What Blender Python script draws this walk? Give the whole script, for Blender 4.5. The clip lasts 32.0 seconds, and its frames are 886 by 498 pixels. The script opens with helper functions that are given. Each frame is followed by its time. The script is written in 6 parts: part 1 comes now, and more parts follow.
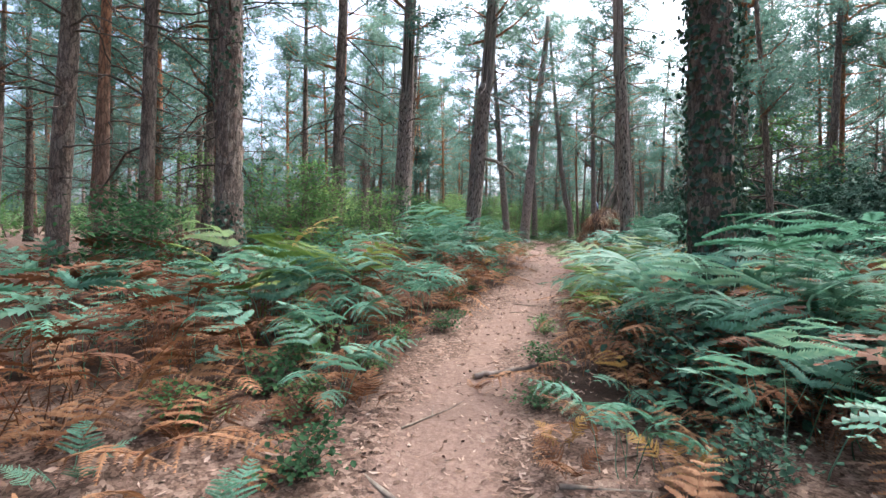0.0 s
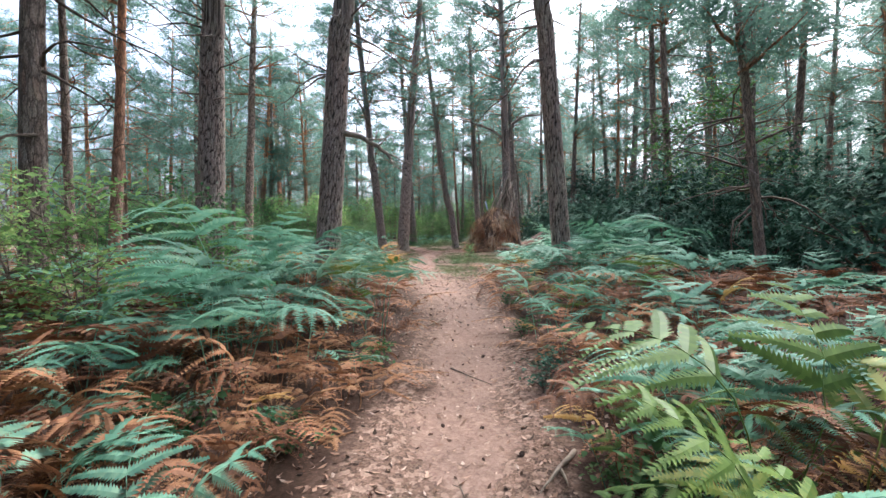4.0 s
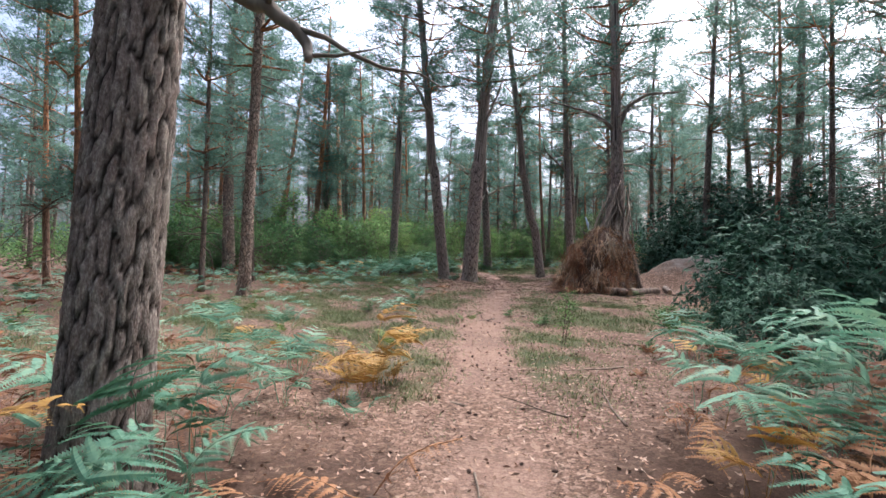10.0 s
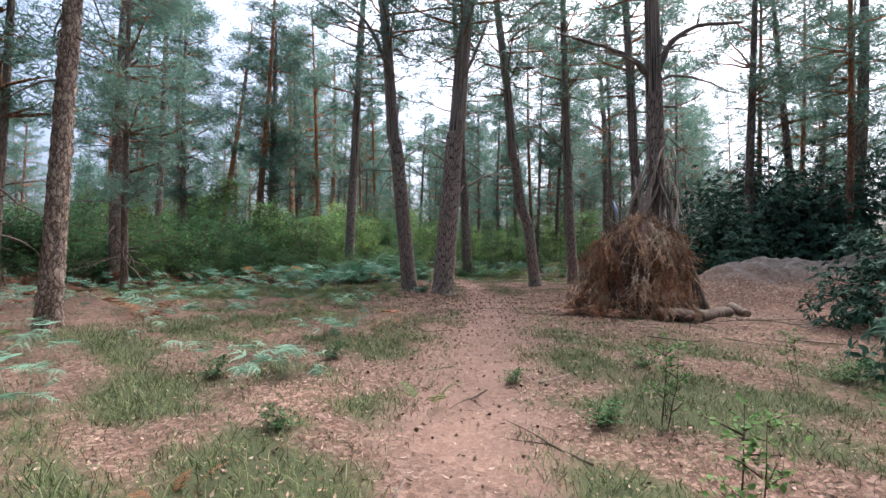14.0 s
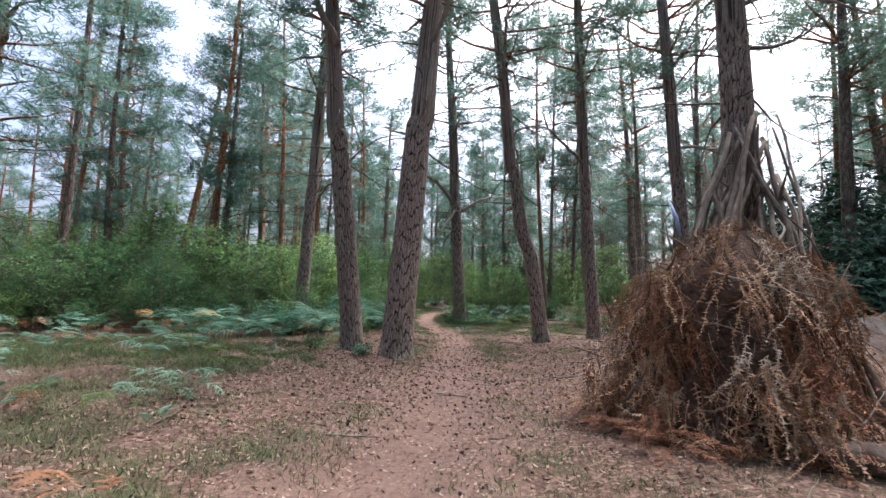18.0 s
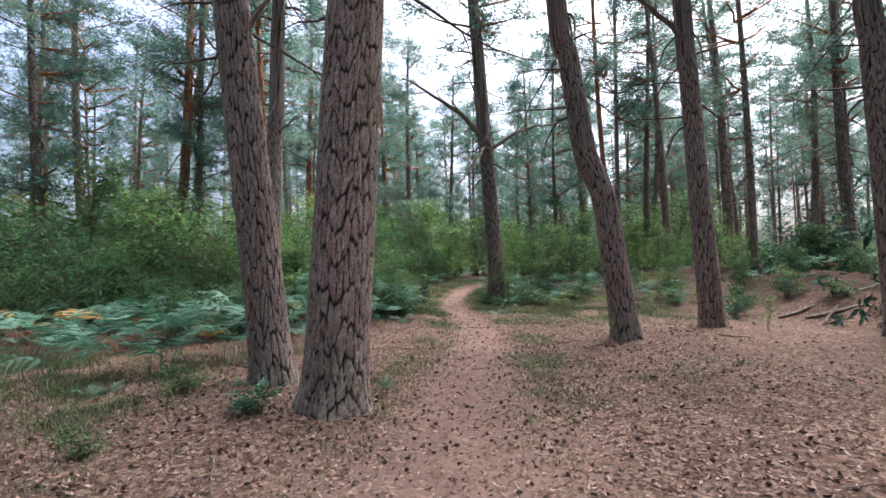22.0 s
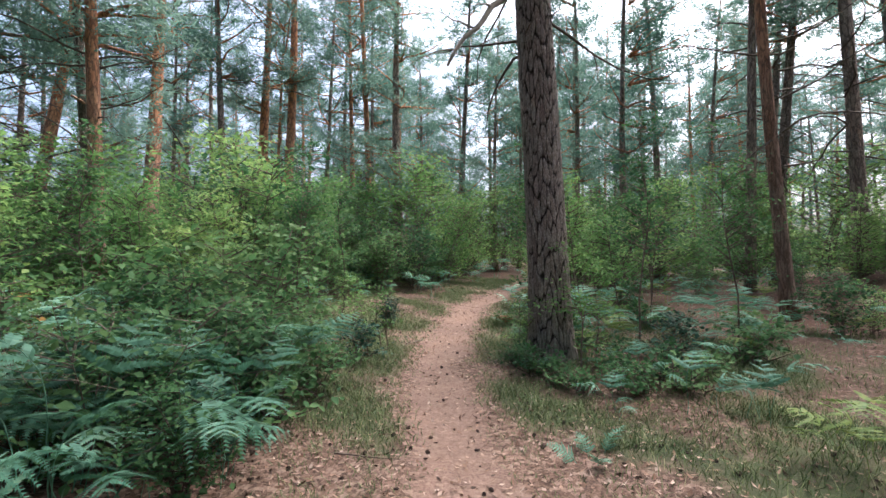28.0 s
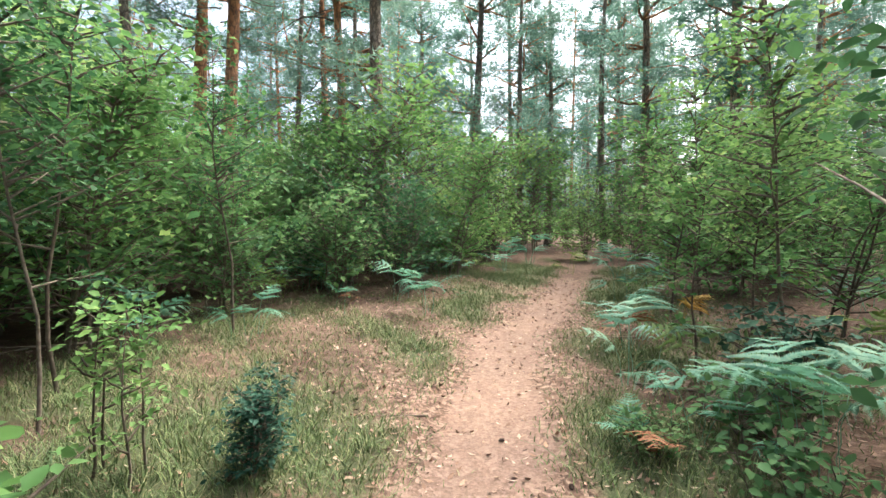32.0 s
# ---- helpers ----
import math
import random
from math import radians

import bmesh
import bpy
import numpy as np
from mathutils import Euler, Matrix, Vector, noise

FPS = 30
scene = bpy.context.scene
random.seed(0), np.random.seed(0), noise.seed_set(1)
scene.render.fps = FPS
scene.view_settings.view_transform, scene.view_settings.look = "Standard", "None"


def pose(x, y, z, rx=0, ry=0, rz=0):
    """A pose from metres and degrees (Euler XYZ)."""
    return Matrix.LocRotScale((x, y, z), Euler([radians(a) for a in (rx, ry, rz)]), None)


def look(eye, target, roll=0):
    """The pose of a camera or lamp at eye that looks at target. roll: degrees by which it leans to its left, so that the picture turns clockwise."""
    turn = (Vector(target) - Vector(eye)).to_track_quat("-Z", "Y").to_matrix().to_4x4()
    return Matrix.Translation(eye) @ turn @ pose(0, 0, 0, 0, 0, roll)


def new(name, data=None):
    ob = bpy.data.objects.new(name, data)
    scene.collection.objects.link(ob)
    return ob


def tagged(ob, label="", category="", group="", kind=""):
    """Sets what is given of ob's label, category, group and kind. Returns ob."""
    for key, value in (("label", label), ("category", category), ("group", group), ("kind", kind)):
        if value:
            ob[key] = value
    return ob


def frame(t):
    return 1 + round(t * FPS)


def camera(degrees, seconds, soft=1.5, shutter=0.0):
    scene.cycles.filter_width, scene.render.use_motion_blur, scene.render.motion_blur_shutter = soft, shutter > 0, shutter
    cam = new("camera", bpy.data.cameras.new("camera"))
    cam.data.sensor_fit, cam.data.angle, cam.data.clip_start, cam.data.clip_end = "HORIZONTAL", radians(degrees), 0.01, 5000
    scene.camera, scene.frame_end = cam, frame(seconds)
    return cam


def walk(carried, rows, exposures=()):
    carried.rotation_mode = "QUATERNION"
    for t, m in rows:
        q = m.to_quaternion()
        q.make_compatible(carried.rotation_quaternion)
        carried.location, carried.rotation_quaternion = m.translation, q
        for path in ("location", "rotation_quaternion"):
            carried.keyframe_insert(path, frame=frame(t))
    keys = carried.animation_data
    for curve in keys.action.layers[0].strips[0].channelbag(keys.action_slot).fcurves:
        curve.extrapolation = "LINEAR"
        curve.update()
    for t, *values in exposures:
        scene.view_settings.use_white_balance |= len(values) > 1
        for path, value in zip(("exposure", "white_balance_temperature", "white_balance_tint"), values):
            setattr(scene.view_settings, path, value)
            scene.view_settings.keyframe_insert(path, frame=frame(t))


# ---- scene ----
cam = camera(85.0, 32.0)
EXPOSURE, SKY, SUN, KELVIN = 2.0, 0.15, 0.5, 5700
PATH = [
    (0, (0.000, 0.000, 1.300), (0.001, 5.000, 1.230), 1.00),
    (0.5, (0.037, 0.777, 1.374), (0.021, 5.776, 1.304), 1.20),
    (1, (0.037, 1.443, 1.448), (0.066, 6.441, 1.326), 1.30),
    (1.5, (0.074, 2.146, 1.485), (0.261, 7.138, 1.276), 1.20),
    (2, (0.037, 2.775, 1.559), (0.518, 7.747, 1.350), 0.60),
    (2.5, (0.148, 3.515, 1.559), (0.972, 8.444, 1.393), -0.10),
    (3, (0.296, 4.255, 1.596), (1.291, 9.153, 1.474), -0.60),
    (3.5, (0.444, 4.995, 1.633), (1.576, 9.864, 1.546), -0.80),
    (4, (0.703, 5.661, 1.707), (1.971, 10.497, 1.663), -1.10),
    (4.5, (0.925, 6.327, 1.744), (2.194, 11.163, 1.753), -1.30),
    (6.5, (1.665, 8.362, 1.781), (3.047, 13.160, 2.051), 0.50),
    (7, (1.887, 9.028, 1.892), (3.367, 13.795, 2.180), 1.00),
    (7.5, (1.961, 9.657, 1.966), (3.448, 14.421, 2.280), 1.10),
    (8, (2.146, 10.249, 2.003), (3.592, 15.027, 2.282), 1.20),
    (8.5, (2.331, 10.952, 2.151), (3.667, 15.763, 2.413), 1.50),
    (9, (2.479, 11.544, 2.225), (3.538, 16.426, 2.434), 1.40),
    (9.5, (2.627, 12.210, 2.299), (3.311, 17.160, 2.456), 1.00),
    (10, (2.701, 12.802, 2.336), (3.136, 17.782, 2.458), 0.40),
    (10.5, (2.812, 13.468, 2.373), (3.256, 18.448, 2.443), 0.10),
    (11, (2.960, 14.208, 2.373), (3.396, 19.188, 2.452), -0.20),
    (11.5, (3.034, 15.022, 2.373), (3.471, 20.002, 2.478), -0.60),
    (12, (3.182, 15.762, 2.373), (3.690, 20.734, 2.521), -1.00),
    (12.5, (3.330, 16.576, 2.410), (3.864, 21.544, 2.584), -0.90),
    (13, (3.478, 17.316, 2.447), (4.089, 22.275, 2.648), -0.50),
    (13.5, (3.663, 18.130, 2.410), (4.324, 23.082, 2.602), 0.00),
    (14, (3.737, 18.833, 2.373), (4.389, 23.788, 2.539), 0.20),
    (14.5, (3.885, 19.610, 2.410), (4.546, 24.565, 2.532), 0.10),
    (16.5, (4.699, 22.200, 2.447), (5.446, 27.127, 2.857), -1.51),
    (17, (4.995, 22.829, 2.447), (5.730, 27.752, 2.917), -1.00),
    (17.5, (5.439, 23.495, 2.521), (6.074, 28.423, 3.078), -0.40),
    (18, (5.883, 24.124, 2.558), (6.349, 29.069, 3.133), 1.01),
    (18.5, (6.290, 24.679, 2.632), (6.511, 29.646, 3.163), 2.41),
    (19, (6.549, 25.271, 2.632), (6.617, 30.251, 3.076), 2.41),
    (19.5, (6.697, 26.085, 2.595), (6.776, 31.069, 2.987), 2.41),
    (20, (6.845, 26.899, 2.632), (6.968, 31.889, 2.928), 1.40),
    (20.5, (6.845, 27.750, 2.632), (6.933, 32.742, 2.894), -0.10),
    (21, (6.956, 28.490, 2.669), (7.029, 33.482, 2.939), -0.80),
    (21.5, (7.067, 29.267, 2.706), (7.073, 34.260, 2.976), -1.30),
    (22, (7.178, 30.044, 2.780), (7.124, 35.038, 3.024), -1.60),
    (22.5, (7.289, 30.895, 2.854), (7.225, 35.889, 3.089), -1.50),
    (23, (7.363, 31.672, 2.854), (7.308, 36.667, 3.081), -1.40),
    (23.5, (7.511, 32.412, 2.891), (7.552, 37.404, 3.170), -1.30),
    (24, (7.733, 33.152, 2.928), (7.737, 38.142, 3.242), -0.80),
    (24.5, (7.918, 33.966, 2.965), (7.697, 38.953, 3.253), 0.70),
    (25, (8.066, 34.706, 2.965), (7.598, 39.679, 3.183), 1.80),
    (25.5, (8.066, 35.631, 2.928), (7.576, 40.606, 3.033), 1.40),
    (27.5, (7.691, 39.001, 3.137), (7.414, 43.993, 3.169), -0.46),
    (28, (7.660, 39.674, 3.100), (7.409, 44.667, 3.209), -0.17),
    (28.5, (7.676, 40.484, 3.014), (7.512, 45.481, 3.069), -0.28),
    (29, (7.711, 41.245, 3.024), (7.512, 46.241, 3.037), -0.08),
    (29.5, (7.707, 42.074, 3.030), (7.430, 47.066, 2.983), 0.14),
    (30, (7.710, 42.896, 3.036), (7.338, 47.881, 2.947), 0.16),
    (30.5, (7.593, 43.746, 3.045), (7.080, 48.719, 2.933), -0.22),
    (31, (7.553, 44.467, 3.078), (6.988, 49.433, 2.950), -0.51),
    (31.5, (7.487, 45.299, 3.121), (6.887, 50.261, 2.984), -0.30),
    (32, (7.393, 45.989, 3.148), (7.053, 50.975, 2.997), -0.35),
]
walk(cam, [(t, look(eye, target, roll)) for t, eye, target, roll in PATH], exposures=[(0.0, EXPOSURE + .24, KELVIN - 100, 4.5), (4.0, EXPOSURE + .2, KELVIN - 100, 4.5), (8.0, EXPOSURE - .07, KELVIN, 7.0), (12.0, EXPOSURE - .31, KELVIN, 8.0), (18.0, EXPOSURE - .12, KELVIN, 9.0), (25.0, EXPOSURE - .06, KELVIN, 8.0), (28.0, EXPOSURE + .03, KELVIN + 50, 6.0), (30.0, EXPOSURE + .21, KELVIN + 250, 1.5), (32.0, EXPOSURE + .64, KELVIN + 350, -1.0)])

# ---------------------------------------------------------------- world and sun
world = bpy.data.worlds.new("overcast_sky")
scene.world = world
world.use_nodes = True
wn = world.node_tree
sky = wn.nodes.new("ShaderNodeTexSky")
sky.sky_type = "NISHITA"
sky.sun_disc = False
sky.sun_elevation = radians(62)
sky.sun_rotation = radians(48)
sky.air_density, sky.dust_density, sky.ozone_density = 0.6, 10.0, 0.5
wn.nodes["Background"].inputs["Strength"].default_value = SKY
wn.links.new(sky.outputs["Color"], wn.nodes["Background"].inputs["Color"])
sun_data = bpy.data.lights.new("sun", "SUN")
sun_data.energy, sun_data.angle, sun_data.color = SUN, radians(35), (1.0, 0.97, 0.94)
sun = new("sun", sun_data)
sun.matrix_world = look((24, 21, 60), (0, 0, 0))
tagged(sun, kind="structure")

# ---------------------------------------------------------------- plan
RNG = np.random.default_rng(7)
KNOTS = np.array([(-60, -1.0), (-30, -.6), (-5, -.25), (0, -.1), (6.7, .22), (10, .45), (13, .75), (18, .85), (22.6, .9), (27, 1.15), (33, 1.3), (39, 1.4),
                  (41, 1.45), (44, 1.6), (48, 1.8), (52, 2.05), (60, 2.3), (100, 3.0), (300, 5.0)])
TRACK = np.array([(-.6, -12), (-.3, -4), (-.1, 0), (0, 3), (.45, 5.2), (1.7, 9), (2.4, 11), (3, 13), (3.5, 17), (3.8, 19), (4.5, 23), (6, 28.5), (6.9, 32),
                  (7.5, 37), (7.9, 41), (7.55, 44), (7.25, 46.2), (7.4, 48.5), (7.7, 51), (8.4, 53), (9, 55), (10.2, 59), (13, 66)])


def track_x(y):
    return np.interp(y, TRACK[:, 1], TRACK[:, 0])


def off_track(x, y):
    """Distance to the footpath's middle line."""
    x, y = np.atleast_1d(x).astype(float), np.atleast_1d(y).astype(float)
    best = np.full(x.shape, 1e9)
    for (ax, ay), (bx, by) in zip(TRACK[:-1], TRACK[1:]):
        u = np.clip(((x - ax) * (bx - ax) + (y - ay) * (by - ay)) / ((bx - ax) ** 2 + (by - ay) ** 2), 0, 1)
        best = np.minimum(best, np.hypot(x - ax - u * (bx - ax), y - ay - u * (by - ay)))
    return best


def smooth(a, b, v):
    u = np.clip((v - a) / (b - a), 0, 1)
    return u * u * (3 - 2 * u)


def ripple(x, y, s, seed=0.0):
    """Cheap smooth noise in -1..1."""
    return (np.sin(x * s + 1.3 * np.sin(y * s * .7 + seed) + seed) * np.cos(y * s * 1.1 + 1.7 * np.sin(x * s * .6 + 2 * seed))
            + .5 * np.sin(x * s * 2.3 + y * s * 1.9 + seed * 3)) / 1.5


BANKS = [(16.2, 31.5, 3.9, 1.9, 1.1), (20.8, 30.2, 3.4, 2.2, 1.1), (17.7, 42.6, 2.2, 3.6, .8), (17.6, 50.0, 2.4, 3.6, .7)]


def ground_z(x, y):
    x, y = np.asarray(x, float), np.asarray(y, float)
    z = np.zeros(np.broadcast(x, y).shape)
    for dy, w in ((-2, .2), (-1, .2), (0, .2), (1, .2), (2, .2)):
        z = z + w * np.interp(y + dy, KNOTS[:, 0], KNOTS[:, 1])
    d = np.abs(x - track_x(y))
    z = z + .07 * smooth(.5, 2.5, d) * (1 + ripple(x, y, .9, 2.0)) + .025 * ripple(x, y, 2.3, 1.0) * smooth(.2, .9, d) + .012 * ripple(x, y, 5.1, 4.0)
    z = z - .04 * (1 - smooth(.2, .6, d))
    for bx, by, rx, ry, h in BANKS:
        u = ((x - bx) / rx) ** 2 + ((y - by) / ry) ** 2
        z = z + h * np.exp(-u * u * .9) * (1 + .2 * ripple(x, y, 1.7, 5.0) + .1 * ripple(x, y, 4.1, 2.0) + .05 * ripple(x, y, 8.3, 1.0))
    return z


def gz(x, y):
    return float(ground_z(x, y))


# ---------------------------------------------------------------- mesh helpers
def tri_mesh(name, verts, faces, material=None, shade=False):
    """A mesh from arrays of places and of triangles."""
    v, f = np.asarray(verts, np.float32).reshape(-1, 3), np.asarray(faces, np.int32).reshape(-1, 3)
    me = bpy.data.meshes.new(name)
    me.vertices.add(len(v))
    me.vertices.foreach_set("co", v.ravel())
    me.loops.add(f.size)
    me.loops.foreach_set("vertex_index", f.ravel())
    me.polygons.add(len(f))
    me.polygons.foreach_set("loop_start", np.arange(0, f.size, 3, dtype=np.int32))
    me.polygons.foreach_set("loop_total", np.full(len(f), 3, np.int32))
    if shade:
        me.polygons.foreach_set("use_smooth", np.ones(len(f), bool))
    me.update(calc_edges=True)
    if material:
        me.materials.append(material)
    return me


def join(pieces):
    """One pair of arrays out of several."""
    vs, fs, n = [], [], 0
    for v, f in pieces:
        vs.append(np.asarray(v, float))
        fs.append(np.asarray(f, int) + n)
        n += len(v)
    if not vs:
        return np.zeros((0, 3)), np.zeros((0, 3), int)
    return np.concatenate(vs), np.concatenate(fs)


def tube(points, radii, sides=6, cap=True):
    """A round, tapering limb along points."""
    p, r = np.asarray(points, float), np.asarray(radii, float)
    n = len(p)
    tang = np.gradient(p, axis=0)
    tang /= np.linalg.norm(tang, axis=1)[:, None] + 1e-9
    ref = np.array([1.0, 0.03, 0.02]) if abs(tang[0][0]) < .8 else np.array([0.02, 1.0, 0.03])
    a = np.cross(tang, ref)
    a /= np.linalg.norm(a, axis=1)[:, None] + 1e-9
    b = np.cross(tang, a)
    ang = np.linspace(0, 2 * math.pi, sides, endpoint=False)
    ring = p[:, None, :] + r[:, None, None] * (np.cos(ang)[None, :, None] * a[:, None, :] + np.sin(ang)[None, :, None] * b[:, None, :])
    v = ring.reshape(-1, 3)
    i, j = np.meshgrid(np.arange(n - 1), np.arange(sides), indexing="ij")
    q0, q1 = i * sides + j, i * sides + (j + 1) % sides
    f = np.concatenate([np.stack([q0, q1, q1 + sides], -1).reshape(-1, 3), np.stack([q0, q1 + sides, q0 + sides], -1).reshape(-1, 3)])
    if cap:
        v = np.concatenate([v, p[:1], p[-1:]])
        k = np.arange(sides)
        f = np.concatenate([f, np.stack([np.full(sides, n * sides), (k + 1) % sides, k], -1),
                            np.stack([np.full(sides, n * sides + 1), (n - 1) * sides + k, (n - 1) * sides + (k + 1) % sides], -1)])
    return v, f


def turned(v, rz=0.0, rx=0.0, scale=1.0, at=(0, 0, 0)):
    m = np.array(Euler((rx, 0, rz)).to_matrix())
    return (np.asarray(v) * scale) @ m.T + np.asarray(at, float)


def part(name, mesh, parent, label="", m=None, kind=""):
    ob = new(name, mesh)
    ob.parent = parent
    if m is not None:
        ob.matrix_local = m
    if label or kind:
        tagged(ob, label, kind=kind)
    return ob


def thing(name, label, category, group="", at=(0, 0, 0), rz=0.0, scale=1.0, mesh=None, kind=""):
    ob = new(name, mesh)
    ob.matrix_world = Matrix.LocRotScale(at, Euler((0, 0, rz)), (scale,) * 3)
    return tagged(ob, label, category, group, kind)


# ---------------------------------------------------------------- materials
def node_material(name):
    m = bpy.data.materials.new(name)
    m.use_nodes = True
    n = m.node_tree
    return m, n, n.nodes, n.links, n.nodes["Principled BSDF"]


def ramp(nodes, stops):
    r = nodes.new("ShaderNodeValToRGB")
    e = r.color_ramp.elements
    while len(e) < len(stops):
        e.new(.5)
    for k, (p, c) in zip(e, stops):
        k.position, k.color = p, (*c, 1)
    return r


def noise_tex(nodes, links, scale, detail=4, coords="Object", squash=(1, 1, 1), rough=.6):
    tc, mp, nt = nodes.new("ShaderNodeTexCoord"), nodes.new("ShaderNodeMapping"), nodes.new("ShaderNodeTexNoise")
    mp.inputs["Scale"].default_value = squash
    nt.inputs["Scale"].default_value, nt.inputs["Detail"].default_value, nt.inputs["Roughness"].default_value = scale, detail, rough
    links.new(tc.outputs[coords], mp.inputs["Vector"])
    links.new(mp.outputs["Vector"], nt.inputs["Vector"])
    return nt, mp


def mix_rgb(nodes, links, fac, a, b, blend="MIX"):
    x = nodes.new("ShaderNodeMix")
    x.data_type, x.blend_type = "RGBA", blend
    for value, key in ((fac, 0), (a, 6), (b, 7)):
        if isinstance(value, (int, float)):
            x.inputs[key].default_value = value
        elif isinstance(value, tuple):
            x.inputs[key].default_value = (*value, 1)
        else:
            links.new(value, x.inputs[key])
    return x.outputs[2]


def leaf_material(name, dark, light, tip, through_light=.3, rough=.5, scale=9.0, gloss=.35):
    """A leaf: colour varies from plant to plant and patch to patch, and some light passes through."""
    m, n, nodes, links, bsdf = node_material(name)
    nt, _ = noise_tex(nodes, links, scale, 3)
    info, geo = nodes.new("ShaderNodeObjectInfo"), nodes.new("ShaderNodeNewGeometry")
    add, mul = nodes.new("ShaderNodeMath"), nodes.new("ShaderNodeMath")
    add.operation, mul.operation = "ADD", "MULTIPLY_ADD"
    links.new(info.outputs["Random"], mul.inputs[0])
    mul.inputs[1].default_value, mul.inputs[2].default_value = .55, -.3
    links.new(mul.outputs[0], add.inputs[0])
    links.new(nt.outputs["Fac"], add.inputs[1])
    add2, mul2 = nodes.new("ShaderNodeMath"), nodes.new("ShaderNodeMath")
    add2.operation, mul2.operation = "ADD", "MULTIPLY_ADD"
    links.new(geo.outputs["Random Per Island"], mul2.inputs[0])
    mul2.inputs[1].default_value, mul2.inputs[2].default_value = .3, -.15
    links.new(mul2.outputs[0], add2.inputs[0])
    links.new(add.outputs[0], add2.inputs[1])
    r = ramp(nodes, [(.2, dark), (.55, light), (.9, tip)])
    links.new(add2.outputs[0], r.inputs["Fac"])
    links.new(r.outputs["Color"], bsdf.inputs["Base Color"])
    bsdf.inputs["Roughness"].default_value = rough
    bsdf.inputs["Specular IOR Level"].default_value = gloss
    tr, mx = nodes.new("ShaderNodeBsdfTranslucent"), nodes.new("ShaderNodeMixShader")
    links.new(r.outputs["Color"], tr.inputs["Color"])
    mx.inputs[0].default_value = through_light
    links.new(bsdf.outputs[0], mx.inputs[1])
    links.new(tr.outputs[0], mx.inputs[2])
    links.new(mx.outputs[0], nodes["Material Output"].inputs["Surface"])
    return m


def bark_material(name, crack, plate, high, scale=7.0, tall=.3, moss=None, bump=.6, carved=False, upper=None):
    """Furrowed bark: long plates, dark cracks, grain, and patches of lichen. Carved trunks bring their own cracks."""
    m, n, nodes, links, bsdf = node_material(name)
    fine, _ = noise_tex(nodes, links, scale * 8, 5, squash=(1, 1, .45), rough=.7)
    grit, _ = noise_tex(nodes, links, scale * 3, 4, squash=(1, 1, .25))
    if carved:
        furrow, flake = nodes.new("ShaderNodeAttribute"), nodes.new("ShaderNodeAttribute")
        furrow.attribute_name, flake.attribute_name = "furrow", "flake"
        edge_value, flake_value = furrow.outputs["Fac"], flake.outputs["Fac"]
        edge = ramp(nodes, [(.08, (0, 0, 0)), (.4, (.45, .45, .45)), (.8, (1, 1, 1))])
    else:
        big, mp = noise_tex(nodes, links, scale, 5, squash=(1, 1, tall), rough=.65)
        vor = nodes.new("ShaderNodeTexVoronoi")
        vor.feature = "DISTANCE_TO_EDGE"
        vor.inputs["Scale"].default_value = scale * 1.7
        wob = nodes.new("ShaderNodeVectorMath")
        wob.operation = "MULTIPLY_ADD"
        links.new(big.outputs["Color"], wob.inputs[0])
        wob.inputs[1].default_value = (.2, .2, .2)
        links.new(mp.outputs["Vector"], wob.inputs[2])
        links.new(wob.outputs[0], vor.inputs["Vector"])
        cell = nodes.new("ShaderNodeTexVoronoi")
        cell.inputs["Scale"].default_value = scale * 1.7
        links.new(wob.outputs[0], cell.inputs["Vector"])
        cell_tone = nodes.new("ShaderNodeSeparateColor")
        links.new(cell.outputs["Color"], cell_tone.inputs["Color"])
        edge_value, flake_value = vor.outputs["Distance"], cell_tone.outputs["Red"]
        edge = ramp(nodes, [(.0, (0, 0, 0)), (.06, (.45, .45, .45)), (.2, (1, 1, 1))])
    links.new(edge_value, edge.inputs["Fac"])
    col = ramp(nodes, [(.34, tuple(v * .6 for v in plate)), (.5, plate), (.66, high)])
    links.new(fine.outputs["Fac"], col.inputs["Fac"])
    flake_col = ramp(nodes, [(0, (.72, .62, .58)), (.45, (.98, .95, .93)), (.8, (1.15, 1.14, 1.1)), (1, (1.22, 1.0, .88))])
    links.new(flake_value, flake_col.inputs["Fac"])
    wide, _ = noise_tex(nodes, links, .9, 3, squash=(1, 1, .4))
    patch = ramp(nodes, [(.48, (0, 0, 0)), (.66, (1, 1, 1))])
    links.new(wide.outputs["Fac"], patch.inputs["Fac"])
    c1 = mix_rgb(nodes, links, patch.outputs["Color"], col.outputs["Color"], mix_rgb(nodes, links, .6, col.outputs["Color"], moss or tuple(min(1, v * 1.25) for v in plate)))
    if upper:
        place, split = nodes.new("ShaderNodeTexCoord"), nodes.new("ShaderNodeSeparateXYZ")
        links.new(place.outputs["Object"], split.inputs[0])
        climb = nodes.new("ShaderNodeMapRange")
        climb.inputs["From Min"].default_value, climb.inputs["From Max"].default_value = 2.5, 8.0
        links.new(split.outputs["Z"], climb.inputs["Value"])
        c1 = mix_rgb(nodes, links, climb.outputs["Result"], c1, mix_rgb(nodes, links, fine.outputs["Fac"], tuple(v * .7 for v in upper), upper))
    stain = ramp(nodes, [(.35, (.78, .72, .7)), (.6, (1.08, 1.07, 1.05))])
    links.new(grit.outputs["Fac"], stain.inputs["Fac"])
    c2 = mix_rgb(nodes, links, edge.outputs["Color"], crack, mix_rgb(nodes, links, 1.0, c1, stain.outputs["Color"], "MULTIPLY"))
    info = nodes.new("ShaderNodeObjectInfo")
